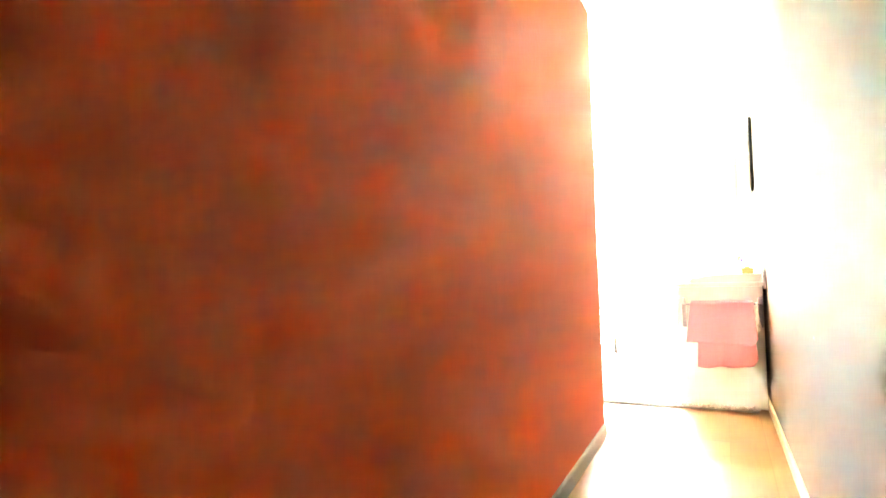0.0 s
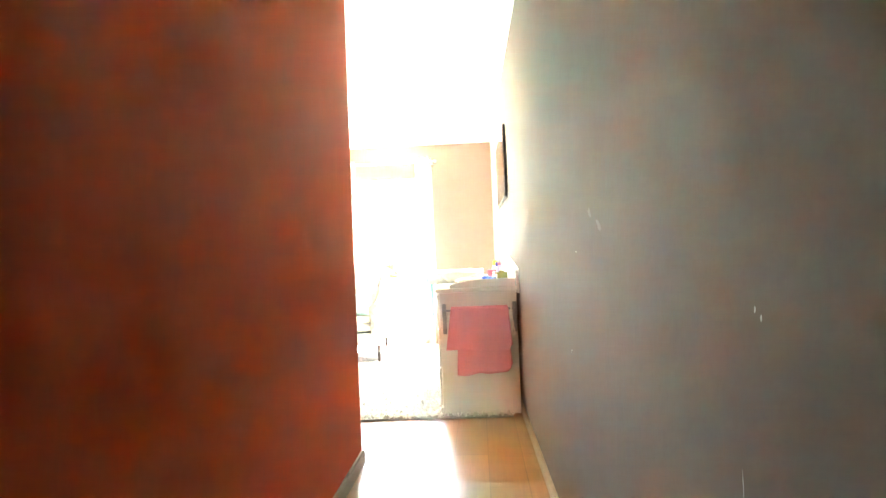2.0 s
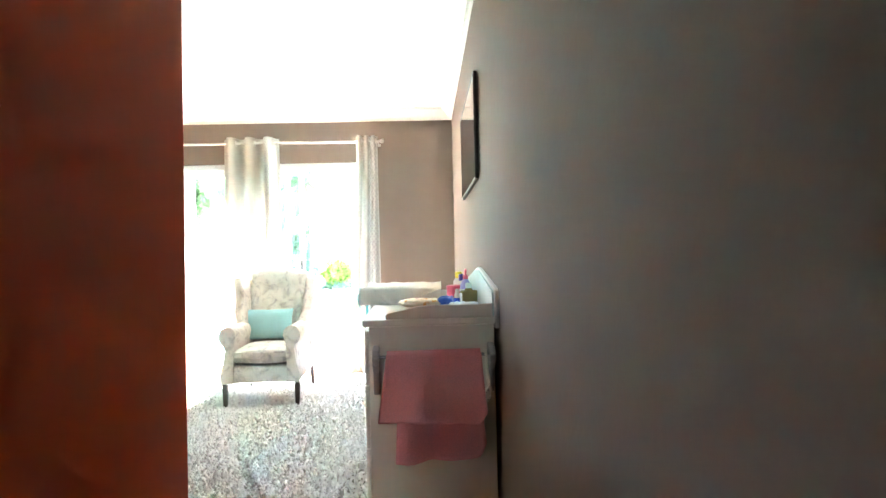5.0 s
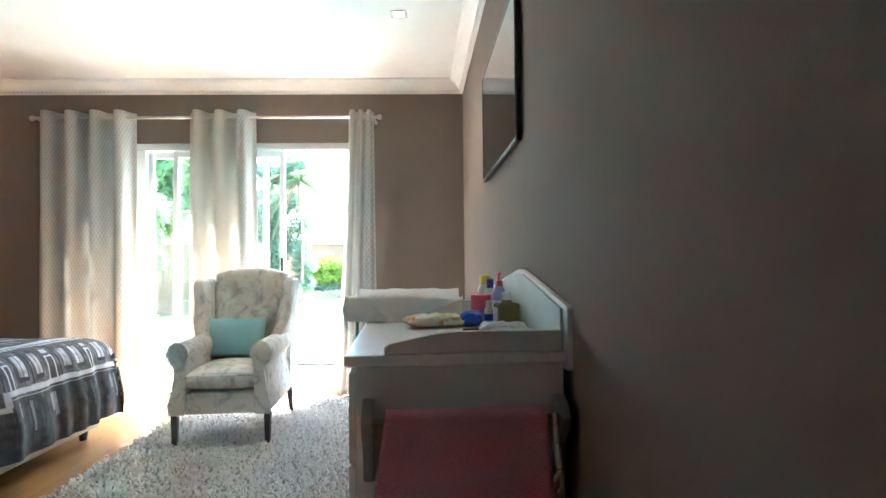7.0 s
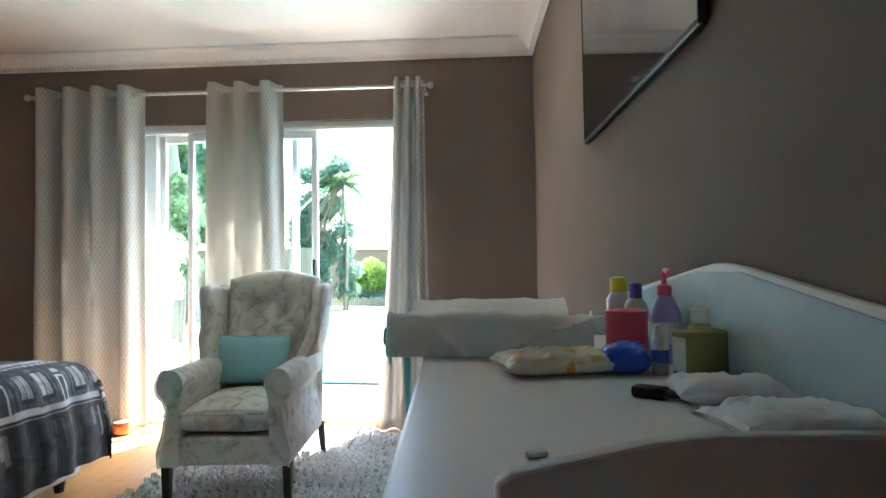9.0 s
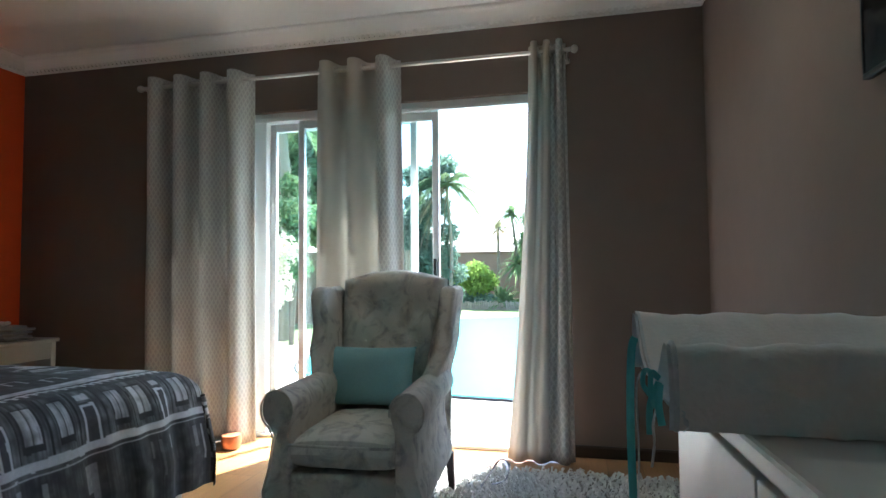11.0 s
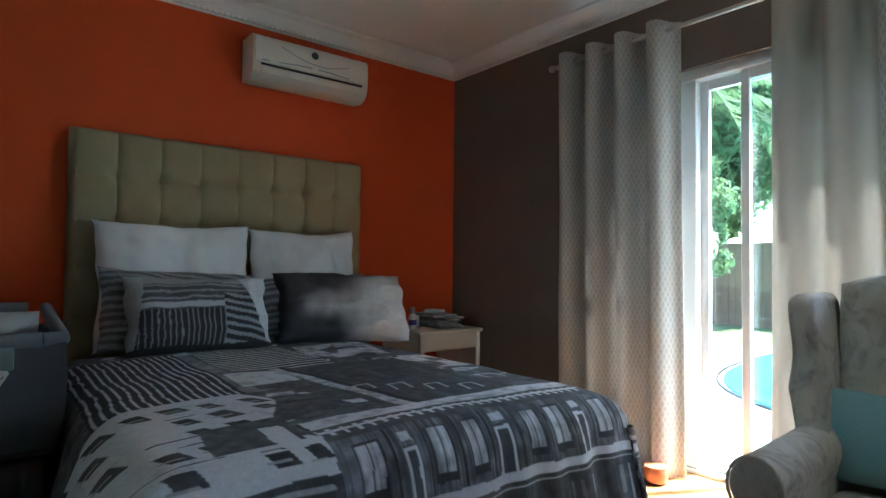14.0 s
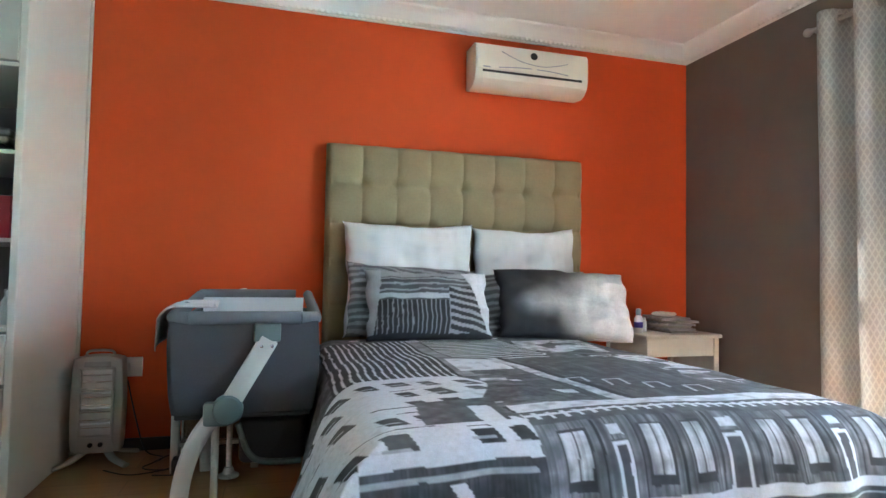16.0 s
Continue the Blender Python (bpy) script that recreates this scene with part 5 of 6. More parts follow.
# ---- television and downlight ----
def television():
    t = thing("television", "thin black flat television with dark glossy screen on the wall", "television", (0.442, 4.985, 1.905), 0.75)
    part("housing", box(-0.022, -0.57, -0.3, -0.006, 0.57, 0.3, 0.003, 2), M["black"], t)
    part("screen", box(-0.0245, -0.558, -0.283, -0.0225, 0.558, 0.288, 0), M["screen"], t, "dark glossy glass")
    for z0, z1 in ((-0.3, -0.284), (0.289, 0.3)):
        part("bezel", box(-0.027, -0.57, z0, -0.0225, 0.57, z1, 0.002), M["black"], t)
    for y0 in (-0.57, 0.559):
        part("bezel", box(-0.027, y0, -0.284, -0.0225, y0 + 0.011, 0.289, 0.002), M["black"], t)
    part("wall_bracket", box(-0.006, -0.2, -0.15, 0.004, 0.2, 0.15, 0.001), M["steel"], t)


television()


def downlight(x, y):
    d = thing("downlight", "small square white ceiling downlight, switched on", "downlight", (x, y, ZC))
    bm = box(-0.055, -0.055, -0.008, -0.032, 0.055, -0.001, 0.002)
    box(0.032, -0.055, -0.008, 0.055, 0.055, -0.001, 0.002, bm=bm)
    box(-0.032, 0.032, -0.008, 0.032, 0.055, -0.001, 0.002, bm=bm)
    box(-0.032, -0.055, -0.008, 0.032, -0.032, -0.001, 0.002, bm=bm)
    part("bezel", bm, M["heater_grey"], d)
    part("lens", lathe([(0.03, -0.005), (0.03, -0.001)], 20), M["lamp_glow"], d, "glowing lens")
    lamp = new("downlight_lamp", bpy.data.lights.new("downlight_lamp", "SPOT"))
    lamp.data.energy, lamp.data.color, lamp.data.shadow_soft_size = 1.0, (1.0, 0.84, 0.66), 0.03
    lamp.data.spot_size, lamp.data.spot_blend = radians(110), 0.8
    lamp.matrix_world = pose(x, y, ZC - 0.04)


downlight(-0.09, 5.98)


# ---- air conditioner ----
def air_conditioner():
    y0, y1, z0, z1 = 5.62, 6.44, 2.265, 2.555
    a = thing("air_conditioner", "ivory split air conditioner high on the orange wall", "air conditioner", (XW, (y0 + y1) / 2, z0))
    h, w = z1 - z0, (y1 - y0) / 2
    pr = [(0.001, 0.012), (0.1, 0.0), (0.15, 0.015), (0.188, 0.05), (0.2, 0.1), (0.203, 0.2), (0.198, h - 0.03), (0.185, h - 0.006), (0.16, h), (0.001, h)]
    part("casing", extrude_profile(pr, "y", -w, w, 0.008), M["ac_plastic"], a, smooth=True)
    part("front_panel", extrude_profile([(0.2035, 0.112), (0.2075, 0.115), (0.2095, 0.2), (0.2045, h - 0.03), (0.195, h - 0.012), (0.19, h - 0.014), (0.2, 0.2)], "y", -w + 0.012, w - 0.012), M["ac_plastic"], a, smooth=True)
    part("air_slot", box(0.198, -w + 0.05, 0.094, 0.2035, w - 0.05, 0.108, 0), M["black"], a, "dark air outlet")
    part("louvre", extrude_profile([(0.199, 0.088), (0.206, 0.09), (0.2, 0.05), (0.176, 0.03), (0.172, 0.034), (0.194, 0.055)], "y", -w + 0.055, w - 0.055), M["ac_plastic"], a, smooth=True)
    for s in (-1, 1):
        part("trim_line", tube(smooth_path([(0.209, s * 0.02, 0.142), (0.209, s * 0.12, 0.139), (0.2085, s * 0.25, 0.128)], 5), 0.0034, 6), M["grey_plastic"], a)
    part("trim_line", tube(smooth_path([(0.2075, -0.23, 0.235), (0.209, -0.1, 0.185), (0.209, 0.05, 0.165), (0.209, 0.16, 0.18), (0.208, 0.25, 0.205)], 6), 0.0028, 6), M["grey_plastic"], a)
    bm = lathe([(0.02, 0), (0.026, 0.004), (0.022, 0.008), (0.004, 0.009)], 18)
    bmesh.ops.rotate(bm, matrix=Matrix.Rotation(radians(90), 3, "Y"), verts=bm.verts)
    bmesh.ops.translate(bm, vec=(0.203, 0.0, h - 0.062), verts=bm.verts)
    part("emblem", bm, M["black"], a, "round dark emblem", smooth=True)
    part("badge", box(0.2085, -w + 0.05, 0.12, 0.2105, -w + 0.1, 0.128, 0), M["grey_plastic"], a)


air_conditioner()


# ---- bedside tables ----
def bedside_table(at, w, dp, h, label, basket=False):
    t = thing("bedside_table", label, "bedside table", at)
    m = M["table_white"]
    part("tabletop", box(-dp / 2, -w / 2, h - 0.025, dp / 2, w / 2, h, 0.006, 2), m, t, smooth=True)
    for sx in (-1, 1):
        for sy in (-1, 1):
            part("leg", box(sx * (dp / 2 - 0.035) - 0.02, sy * (w / 2 - 0.035) - 0.02, 0, sx * (dp / 2 - 0.035) + 0.02, sy * (w / 2 - 0.035) + 0.02, h - 0.026, 0.004), m, t)
    part("apron", box(dp / 2 - 0.035, -w / 2 + 0.056, h - 0.14, dp / 2 - 0.02, w / 2 - 0.056, h - 0.026, 0.002), m, t)
    for sy in (-1, 1):
        y = sy * (w / 2 - 0.028)
        part("side_panel", box(-dp / 2 + 0.056, y - 0.007, h - 0.3, dp / 2 - 0.056, y + 0.007, h - 0.026, 0.002), m, t)
    part("shelf", box(-dp / 2 + 0.02, -w / 2 + 0.056, 0.13, dp / 2 - 0.02, w / 2 - 0.056, 0.15, 0.002), m, t)
    if basket:
        bm = box(-dp / 2 + 0.06, -w / 2 + 0.07, 0.152, dp / 2 - 0.03, w / 2 - 0.07, 0.36, 0.02, 2)
        part("basket", bm, M["wicker"], t, "brown wicker basket drawer")
    return t


bedside_table((-4.2, 6.95, 0), 0.58, 0.5, 0.67, "cream painted bedside table beside the bed")
bottle("lotion_bottle", (-4.12, 6.72, 0.67), [(0.024, 0), (0.028, 0.006), (0.028, 0.09), (0.016, 0.115)], M["white_plastic"], "white lotion bottle with blue spray cap", 0.04, M["grey_plastic"], label_mat=M["purple"])
bottle("jar", (-4.2, 6.81, 0.67), [(0.022, 0), (0.024, 0.004), (0.024, 0.07), (0.018, 0.075)], M["paper_white"], "small white jar with screw lid", 0.015, M["white_plastic"], category="jar")
bottle("candle_glass", (-4.33, 6.7, 0.67), [(0.03, 0), (0.032, 0.004), (0.034, 0.1), (0.031, 0.1)], M["orange_thing"], "amber glass holding a candle", category="candle")
for k in range(6):
    ob = tagged(done("magazine", box(-0.14, -0.1, 0, 0.14, 0.1, 0.011 + 0.004 * (k % 3), 0.002), M["paper"] if k % 2 else M["shelf_dark"]), "glossy magazine lying in a small pile", "magazine", "magazines on the bedside table")
    ob.matrix_world = pose(-4.18 + 0.015 * math.sin(k * 2.2), 7.0 + 0.02 * math.cos(k * 1.7), 0.67 + 0.0165 * k, 0, 0, 12 * math.sin(k * 3.3))
packet("cloth_bundle", (-4.2, 7.0, 0.772), (0.14, 0.1, 0.03), M["paper_white"], "crumpled white paper on the magazines", 30, 3.0)

bedside_table((-4.24, 4.14, 0), 0.46, 0.42, 0.64, "cream bedside table with wicker basket behind the crib", True)
bottle("pump_bottle", (-4.2, 4.26, 0.64), [(0.03, 0), (0.034, 0.006), (0.034, 0.19), (0.016, 0.21)], M["white_plastic"], "white pump bottle on the bedside table", 0.05, M["white_plastic"], True)


# ---- bedside crib ----
def crib():
    x, y, w, dp = -3.57, 4.315, 0.53, 0.78
    c = thing("bedside_crib", "grey cloth bedside crib with white liner on angled legs", "crib", (x, y, 0))
    # walls: slightly tapered cloth tub, built as four padded panels
    z0, z1 = 0.49, 0.845

    def wall(name, p0, p1, zt, zb, thick, material, label=""):
        bm = bmesh.new()
        a, b = Vector(p0), Vector(p1)
        nrm = (b - a).cross(Vector((0, 0, 1))).normalized()
        n, m_, f, g = 20, 12, [], []
        for j in range(m_ + 1):
            t = j / m_
            r0, r1 = [], []
            for i in range(n + 1):
                s = i / n
                p = a.lerp(b, s)
                tap = 0.94 + 0.06 * t
                p = Vector((p.x * tap, p.y * tap, zb + (zt - zb) * t + (0.0 if t < 1 else 0)))
                bulge = 0.012 * math.sin(math.pi * t) + 0.004 * noise.noise(Vector((s * 6, t * 4, p.x)))
                r0.append(bm.verts.new(p + nrm * (thick / 2 + bulge)))
                r1.append(bm.verts.new(p - nrm * thick / 2))
            f.append(r0), g.append(r1)
        for j in range(m_):
            for i in range(n):
                bm.faces.new((f[j][i], f[j][i + 1], f[j + 1][i + 1], f[j + 1][i]))
                bm.faces.new((g[j][i], g[j + 1][i], g[j + 1][i + 1], g[j][i + 1]))
        for i in range(n):
            bm.faces.new((f[m_][i], f[m_][i + 1], g[m_][i + 1], g[m_][i]))
            bm.faces.new((f[0][i], g[0][i], g[0][i + 1], f[0][i + 1]))
        for k in (0, n):
            for j in range(m_):
                bm.faces.new((f[j][k], f[j + 1][k], g[j + 1][k], g[j][k]))
        part(name, bm, material, c, label, smooth=True)

    hx, hy = dp / 2, w / 2
    wall("end_wall", (hx, -hy, 0), (hx, hy, 0), z1, z0, 0.02, M["grey_mesh"])
    wall("end_wall", (-hx, hy, 0), (-hx, -hy, 0), z1, z0, 0.02, M["grey_mesh"])
    wall("side_wall", (-hx, -hy, 0), (hx, -hy, 0), z1, z0, 0.02, M["grey_mesh"])
    wall("side_wall", (hx, hy, 0), (-hx, hy, 0), z1, z0, 0.02, M["grey_mesh"])
    wall("liner", (hx - 0.02, -hy + 0.02, 0), (hx - 0.02, hy - 0.02, 0), z1 + 0.01, z0 + 0.02, 0.008, M["white_cloth"], "white quilted liner")
    wall("liner", (-hx + 0.02, hy - 0.02, 0), (-hx + 0.02, -hy + 0.02, 0), z1 + 0.055, z0 + 0.02, 0.008, M["white_cloth"], "white quilted liner")
    part("mattress", box(-hx * 0.93, -hy * 0.93, z0, hx * 0.93, hy * 0.93, z0 + 0.06, 0.015, 2), M["white_cloth"], c, smooth=True)
    part("base_panel", box(-hx * 0.94, -hy * 0.94, z0 - 0.02, hx * 0.94, hy * 0.94, z0 - 0.001, 0.004), M["grey_mesh"], c)
    zt = z1 + 0.012
    rim = smooth_path([(hx, -hy + 0.06, zt), (hx, hy - 0.06, zt)], 8)
    part("padded_rim", tube(rim, 0.026, 12), M["grey_pad"], c, "padded grey rim", smooth=True)
    rim = smooth_path([(hx, -hy + 0.06, zt), (hx - 0.015, -hy + 0.012, zt), (hx - 0.06, -hy, zt + 0.004), (0, -hy, zt + 0.02), (-hx + 0.06, -hy, zt + 0.045), (-hx + 0.01, -hy + 0.012, zt + 0.055), (-hx, -hy + 0.06, zt + 0.06), (-hx, hy - 0.06, zt + 0.06)], 8)
    part("padded_rim", tube(rim, 0.024, 12), M["grey_pad"], c, "padded grey rim", smooth=True)
    rim = smooth_path([(hx, hy - 0.06, zt), (hx - 0.015, hy - 0.012, zt), (hx - 0.06, hy, zt), (0, hy, zt + 0.03), (-hx + 0.06, hy, zt + 0.06)], 8)
    part("padded_rim", tube(rim, 0.024, 12), M["grey_pad"], c, "padded grey rim", smooth=True)
    for sx, xx in ((1, hx + 0.045), (-1, -hx - 0.045)):
        # arm from a clamp on the rim down to the joint, then a curved foot
        part("clamp", box(min(xx - sx * 0.045, xx + sx * 0.012), 0.03, z1 - 0.075, max(xx - sx * 0.045, xx + sx * 0.012), 0.13, z1 - 0.005, 0.008, 2), M["crib_green"], c, "grey-green plastic clamp", smooth=True)
        p0, p1 = Vector((xx, 0.09, z1 - 0.06)), Vector((xx, -0.045, 0.545))
        dv = (p1 - p0).normalized()
        sd = Vector((0, -dv.z, dv.y)) * 0.036
        bm = bmesh.new()
        vs = []
        for px in (xx - 0.014, xx + 0.014):
            vs.append([bm.verts.new((px, q.y, q.z)) for q in (p0 + sd, p0 - sd, p1 - sd, p1 + sd)])
        bm.faces.new(vs[0]), bm.faces.new(vs[1][::-1])
        for i in range(4):
            bm.faces.new((vs[0][i], vs[0][(i + 1) % 4], vs[1][(i + 1) % 4], vs[1][i]))
        bmesh.ops.recalc_face_normals(bm, faces=bm.faces)
        bmesh.ops.bevel(bm, geom=bm.edges[:], offset=0.006, segments=2, affect="EDGES")
        arm = part("arm", bm, M["crib_white"], c, "off-white flat arm", smooth=True)
        for yy, zz in ((0.06, z1 - 0.09), (0.098, z1 - 0.09)):
            bmr = lathe([(0.006, 0), (0.006, 0.004), (0.003, 0.006)], 10)
            bmesh.ops.rotate(bmr, matrix=Matrix.Rotation(radians(90 * sx), 3, "Y"), verts=bmr.verts)
            bmesh.ops.translate(bmr, vec=(xx + sx * 0.014, yy, zz), verts=bmr.verts)
            part("rivet", bmr, M["chrome"], arm)
        bmj = lathe([(0.05, -0.022), (0.056, -0.012), (0.056, 0.012), (0.048, 0.024), (0.01, 0.026)], 24)
        bmesh.ops.rotate(bmj, matrix=Matrix.Rotation(radians(90 * sx), 3, "Y"), verts=bmj.verts)
        bmesh.ops.translate(bmj, vec=(xx, -0.055, 0.52), verts=bmj.verts)
        j = part("joint", bmj, M["crib_green"], c, "round grey-green joint", smooth=True)
        bmk = box(xx - 0.019, -0.14, 0.46, xx + 0.019, -0.04, 0.55, 0.012, 2)
        part("joint_cover", bmk, M["crib_green"], j, smooth=True)
        leg = smooth_path([(xx, -0.1, 0.5), (xx, -0.16, 0.41), (xx, -0.2, 0.29), (xx, -0.215, 0.16), (xx, -0.21, 0.018)], 7)
        part("foot", tube(leg, 0.032, 12, flat=0.5, up=(1, 0, 0)), M["crib_white"], c, "curved off-white foot", smooth=True)
        leg = smooth_path([(xx - sx * 0.06, -0.02, 0.45), (xx - sx * 0.06, 0.02, 0.34), (xx - sx * 0.06, 0.08, 0.3), (xx - sx * 0.06, 0.22, 0.295)], 6)
        part("lower_rail", tube(leg, 0.012, 10), M["crib_green"], c, smooth=True)
        part("castor_stem", tube([(xx - sx * 0.06, -0.1, 0.46), (xx - sx * 0.06, -0.1, 0.05)], 0.014, 10), M["crib_white"], c, smooth=True)
        part("castor", lathe([(0.05, 0.012), (0.052, 0.02), (0.03, 0.03), (0.02, 0.06)], 18, (xx - sx * 0.06, -0.1, -0.012)), M["crib_white"], c, smooth=True)
    # storage pocket cloth below
    part("pocket", box(-hx * 0.8, -0.02, 0.27, hx * 0.8, hy * 0.9, 0.466, 0.03, 3), M["grey_mesh"], c, "grey cloth storage pocket", smooth=True)


crib()
bm = bmesh.new()
g = []
for j in range(15):
    row = []
    for i in range(13):
        u, v = i / 12, j / 14
        if v < 0.4:
            p = (-3.3 - 0.3 * u, 4.18 - 0.16 * v / 0.4, 0.893 + 0.012 * math.sin(8 * u))
        else:
            t = (v - 0.4) / 0.6
            p = (-3.3 - 0.3 * u + 0.03 * t, 4.02 - 0.04 * math.sin(min(1, t * 3) * 1.57) - 0.01 * math.sin(u * 9), 0.893 - 0.17 * t * (1 - 0.35 * u))
        row.append(bm.verts.new((p[0], p[1], p[2] + 0.006 * noise.noise(Vector((u * 4, v * 4, 1))))))
    g.append(row)
for j in range(14):
    for i in range(12):
        bm.faces.new((g[j][i], g[j][i + 1], g[j + 1][i + 1], g[j + 1][i]))
M["dotty"] = mat("white_and_pink_print_muslin", (0.66, 0.6, 0.6), 0.9, grain=26, amount=0.25, stain=16, stain_amount=0.2)
cl = tagged(done("muslin_cloth", bm, M["dotty"], smooth=True), "white muslin with pink print over the crib corner", "cloth")
cl.modifiers.new("thickness", "SOLIDIFY").thickness = 0.003


# ---- heater, socket, cables ----
def heater():
    h = thing("halogen_heater", "warm grey upright halogen heater standing on splayed feet", "heater", (-4.32, 3.525, 0), 0)
    pts = [(p[1], p[2]) for p in smooth_path([(0, -0.118, 0.09), (0, -0.125, 0.3), (0, -0.118, 0.52), (0, -0.1, 0.56), (0, 0.0, 0.572), (0, 0.1, 0.56), (0, 0.118, 0.52), (0, 0.125, 0.3), (0, 0.118, 0.09), (0, 0.09, 0.065), (0, -0.09, 0.065), (0, -0.118, 0.09)], 4)][:-1]
    part("body", extrude_profile(pts, "x", -0.055, 0.055, 0.012), M["heater_grey"], h, smooth=True)
    part("reflector", box(0.0555, -0.068, 0.16, 0.058, 0.072, 0.5, 0.001), M["steel"], h, "dull steel reflector")
    for z in (0.2, 0.24, 0.28, 0.32, 0.36, 0.4, 0.44, 0.475):
        part("grille_wire", tube([(0.066, -0.07, z), (0.066, 0.074, z)], 0.0022, 6), M["chrome"], h)
    for z in (0.22, 0.3, 0.38):
        part("tube_lamp", tube([(0.0625, -0.066, z), (0.0625, 0.07, z)], 0.006, 10), M["paper_white"], h, smooth=True)
    bm = box(0.055, -0.083, 0.145, 0.07, -0.07, 0.512, 0.003)
    box(0.055, 0.074, 0.145, 0.07, 0.087, 0.512, 0.003, bm=bm)
    box(0.055, -0.083, 0.145, 0.07, 0.087, 0.158, 0.003, bm=bm)
    box(0.055, -0.083, 0.5, 0.07, 0.087, 0.512, 0.003, bm=bm)
    part("surround", bm, M["heater_grey"], h)
    part("top_plate", box(0.056, -0.06, 0.515, 0.06, 0.065, 0.542, 0.002), M["shelf_dark"], h)
    for y in (-0.02, 0.028):
        bm = lathe([(0.012, 0), (0.012, 0.01), (0.008, 0.014)], 14)
        bmesh.ops.rotate(bm, matrix=Matrix.Rotation(radians(90), 3, "Y"), verts=bm.verts)
        bmesh.ops.translate(bm, vec=(0.055, y, 0.108), verts=bm.verts)
        part("knob", bm, M["black"], h)
    part("carry_grip", tube(smooth_path([(0, -0.07, 0.562), (0, -0.05, 0.592), (0, 0.05, 0.592), (0, 0.07, 0.562)], 6), 0.007, 8), M["heater_grey"], h, smooth=True)
    for a in (-1, 1):
        for b in (-1, 1):
            part("foot", tube(smooth_path([(a * 0.02, b * 0.05, 0.07), (a * 0.08, b * 0.1, 0.035), (a * 0.13, b * 0.17, 0.013)], 5), 0.022, 10, flat=0.5), M["heater_grey"], h, smooth=True)


heater()


def wall_socket():
    s = thing("wall_socket", "white wall socket with plug beside the heater", "socket", (XW, 3.635, 0.475))
    part("plate", box(0.0, -0.06, -0.055, 0.008, 0.06, 0.055, 0.003, 2), M["white_plastic"], s)
    pg = part("plug", box(0.008, -0.055, -0.03, 0.045, -0.005, 0.025, 0.006, 2), M["white_plastic"], s, smooth=True)
    part("switch", box(0.008, 0.02, 0.0, 0.012, 0.035, 0.02, 0.001), M["white_plastic"], pg)


wall_socket()
cb = thing("power_cable", "black power cables tangled on the floor", "cable")
part("lead", tube(smooth_path([(-4.45, 3.63, 0.41), (-4.44, 3.68, 0.2), (-4.42, 3.74, 0.02), (-4.3, 3.85, 0.008), (-4.15, 3.78, 0.008), (-4.1, 3.9, 0.008), (-4.25, 3.98, 0.008), (-4.35, 3.9, 0.01), (-4.2, 3.82, 0.016)], 8), 0.004, 6), M["black"], cb, smooth=True)
part("lead", tube(smooth_path([(-4.15, 3.6, 0.008), (-4.05, 3.75, 0.008), (-4.1, 3.95, 0.008), (-4.0, 4.0, 0.008), (-4.02, 3.85, 0.008)], 8), 0.004, 6), M["black"], cb, smooth=True)
ad = tagged(done("power_adapter", box(-4.06, 3.94, 0.008, -3.98, 4.02, 0.09, 0.012, 2), M["black"], smooth=True), "black power adapter on the floor", "adapter")


# ---- built-in cupboard ----
def cupboard():
    x0, x1, y0, y1 = XW, -3.68, 2.75, 3.36
    c = thing("cupboard", "built-in white cupboard with open shelves and drawers", "cupboard", (0, 0, 0))
    m = M["white_paint"]
    part("side_panel", box(x0, y1 - 0.03, 0, x1, y1, ZC - 0.002, 0.003), m, c, "white painted side")
    part("corner_trim", box(x0 - 0.0, y1, 0, x0 + 0.03, y1 + 0.014, ZC - 0.114, 0.003), m, c)
    part("side_panel", box(x0, y0 + 0.001, 0, x1, y0 + 0.03, ZC - 0.002, 0.002), m, c)
    part("back_panel", box(x0, y0 + 0.03, 0, x0 + 0.015, y1 - 0.03, ZC - 0.002, 0), M["shelf_dark"], c)
    for z in (0.78, 1.16, 1.54, 1.92):
        part("shelf", box(x0 + 0.015, y0 + 0.03, z - 0.018, x1 - 0.01, y1 - 0.03, z, 0.002), m, c)
    part("upper_door", box(x1 - 0.02, y0 + 0.032, 1.925, x1, y1 - 0.032, ZC - 0.1, 0.003), M["house_wall"], c)
    for lo, hi in ((0.1, 0.29), (0.3, 0.53), (0.54, 0.758)):
        part("drawer_front", box(x1 - 0.02, y0 + 0.034, lo, x1, y1 - 0.034, hi - 0.008, 0.003), m, c)
    part("plinth", box(x0 + 0.02, y0 + 0.03, 0, x1 - 0.03, y1 - 0.03, 0.095, 0.002), m, c)


cupboard()
bx = thing("red_box", "red carton with a white label on the shelf", "box", (-3.85, 3.22, 1.16))
part("carton", box(-0.08, -0.07, 0, 0.08, 0.07, 0.19, 0.003), M["red"], bx)
part("paper_label", box(0.0802, -0.02, 0.05, 0.0815, 0.03, 0.14, 0), M["paper_white"], bx)
for k in range(3):
    ob = tagged(done("folded_garment", box(-0.13, -0.16, 0, 0.13, 0.14, 0.035, 0.014, 3), M["shelf_dark"] if k else M["black"], smooth=True), "dark folded garment in a pile", "clothing", "folded clothes on the shelf")
    ob.matrix_world = pose(-3.87, 3.13, 1.54 + 0.036 * k, 0, 0, 3 * k)
for k, mm in enumerate(("white_plastic", "pink_tub", "shelf_dark")):
    bottle("toiletry_bottle", (-3.84 - 0.05 * (k % 2), 3.27 - 0.08 * k, 0.78), [(0.025, 0), (0.028, 0.006), (0.028, 0.1), (0.014, 0.125)], M[mm], "small toiletry bottle on the shelf", 0.03, M["white_plastic"])
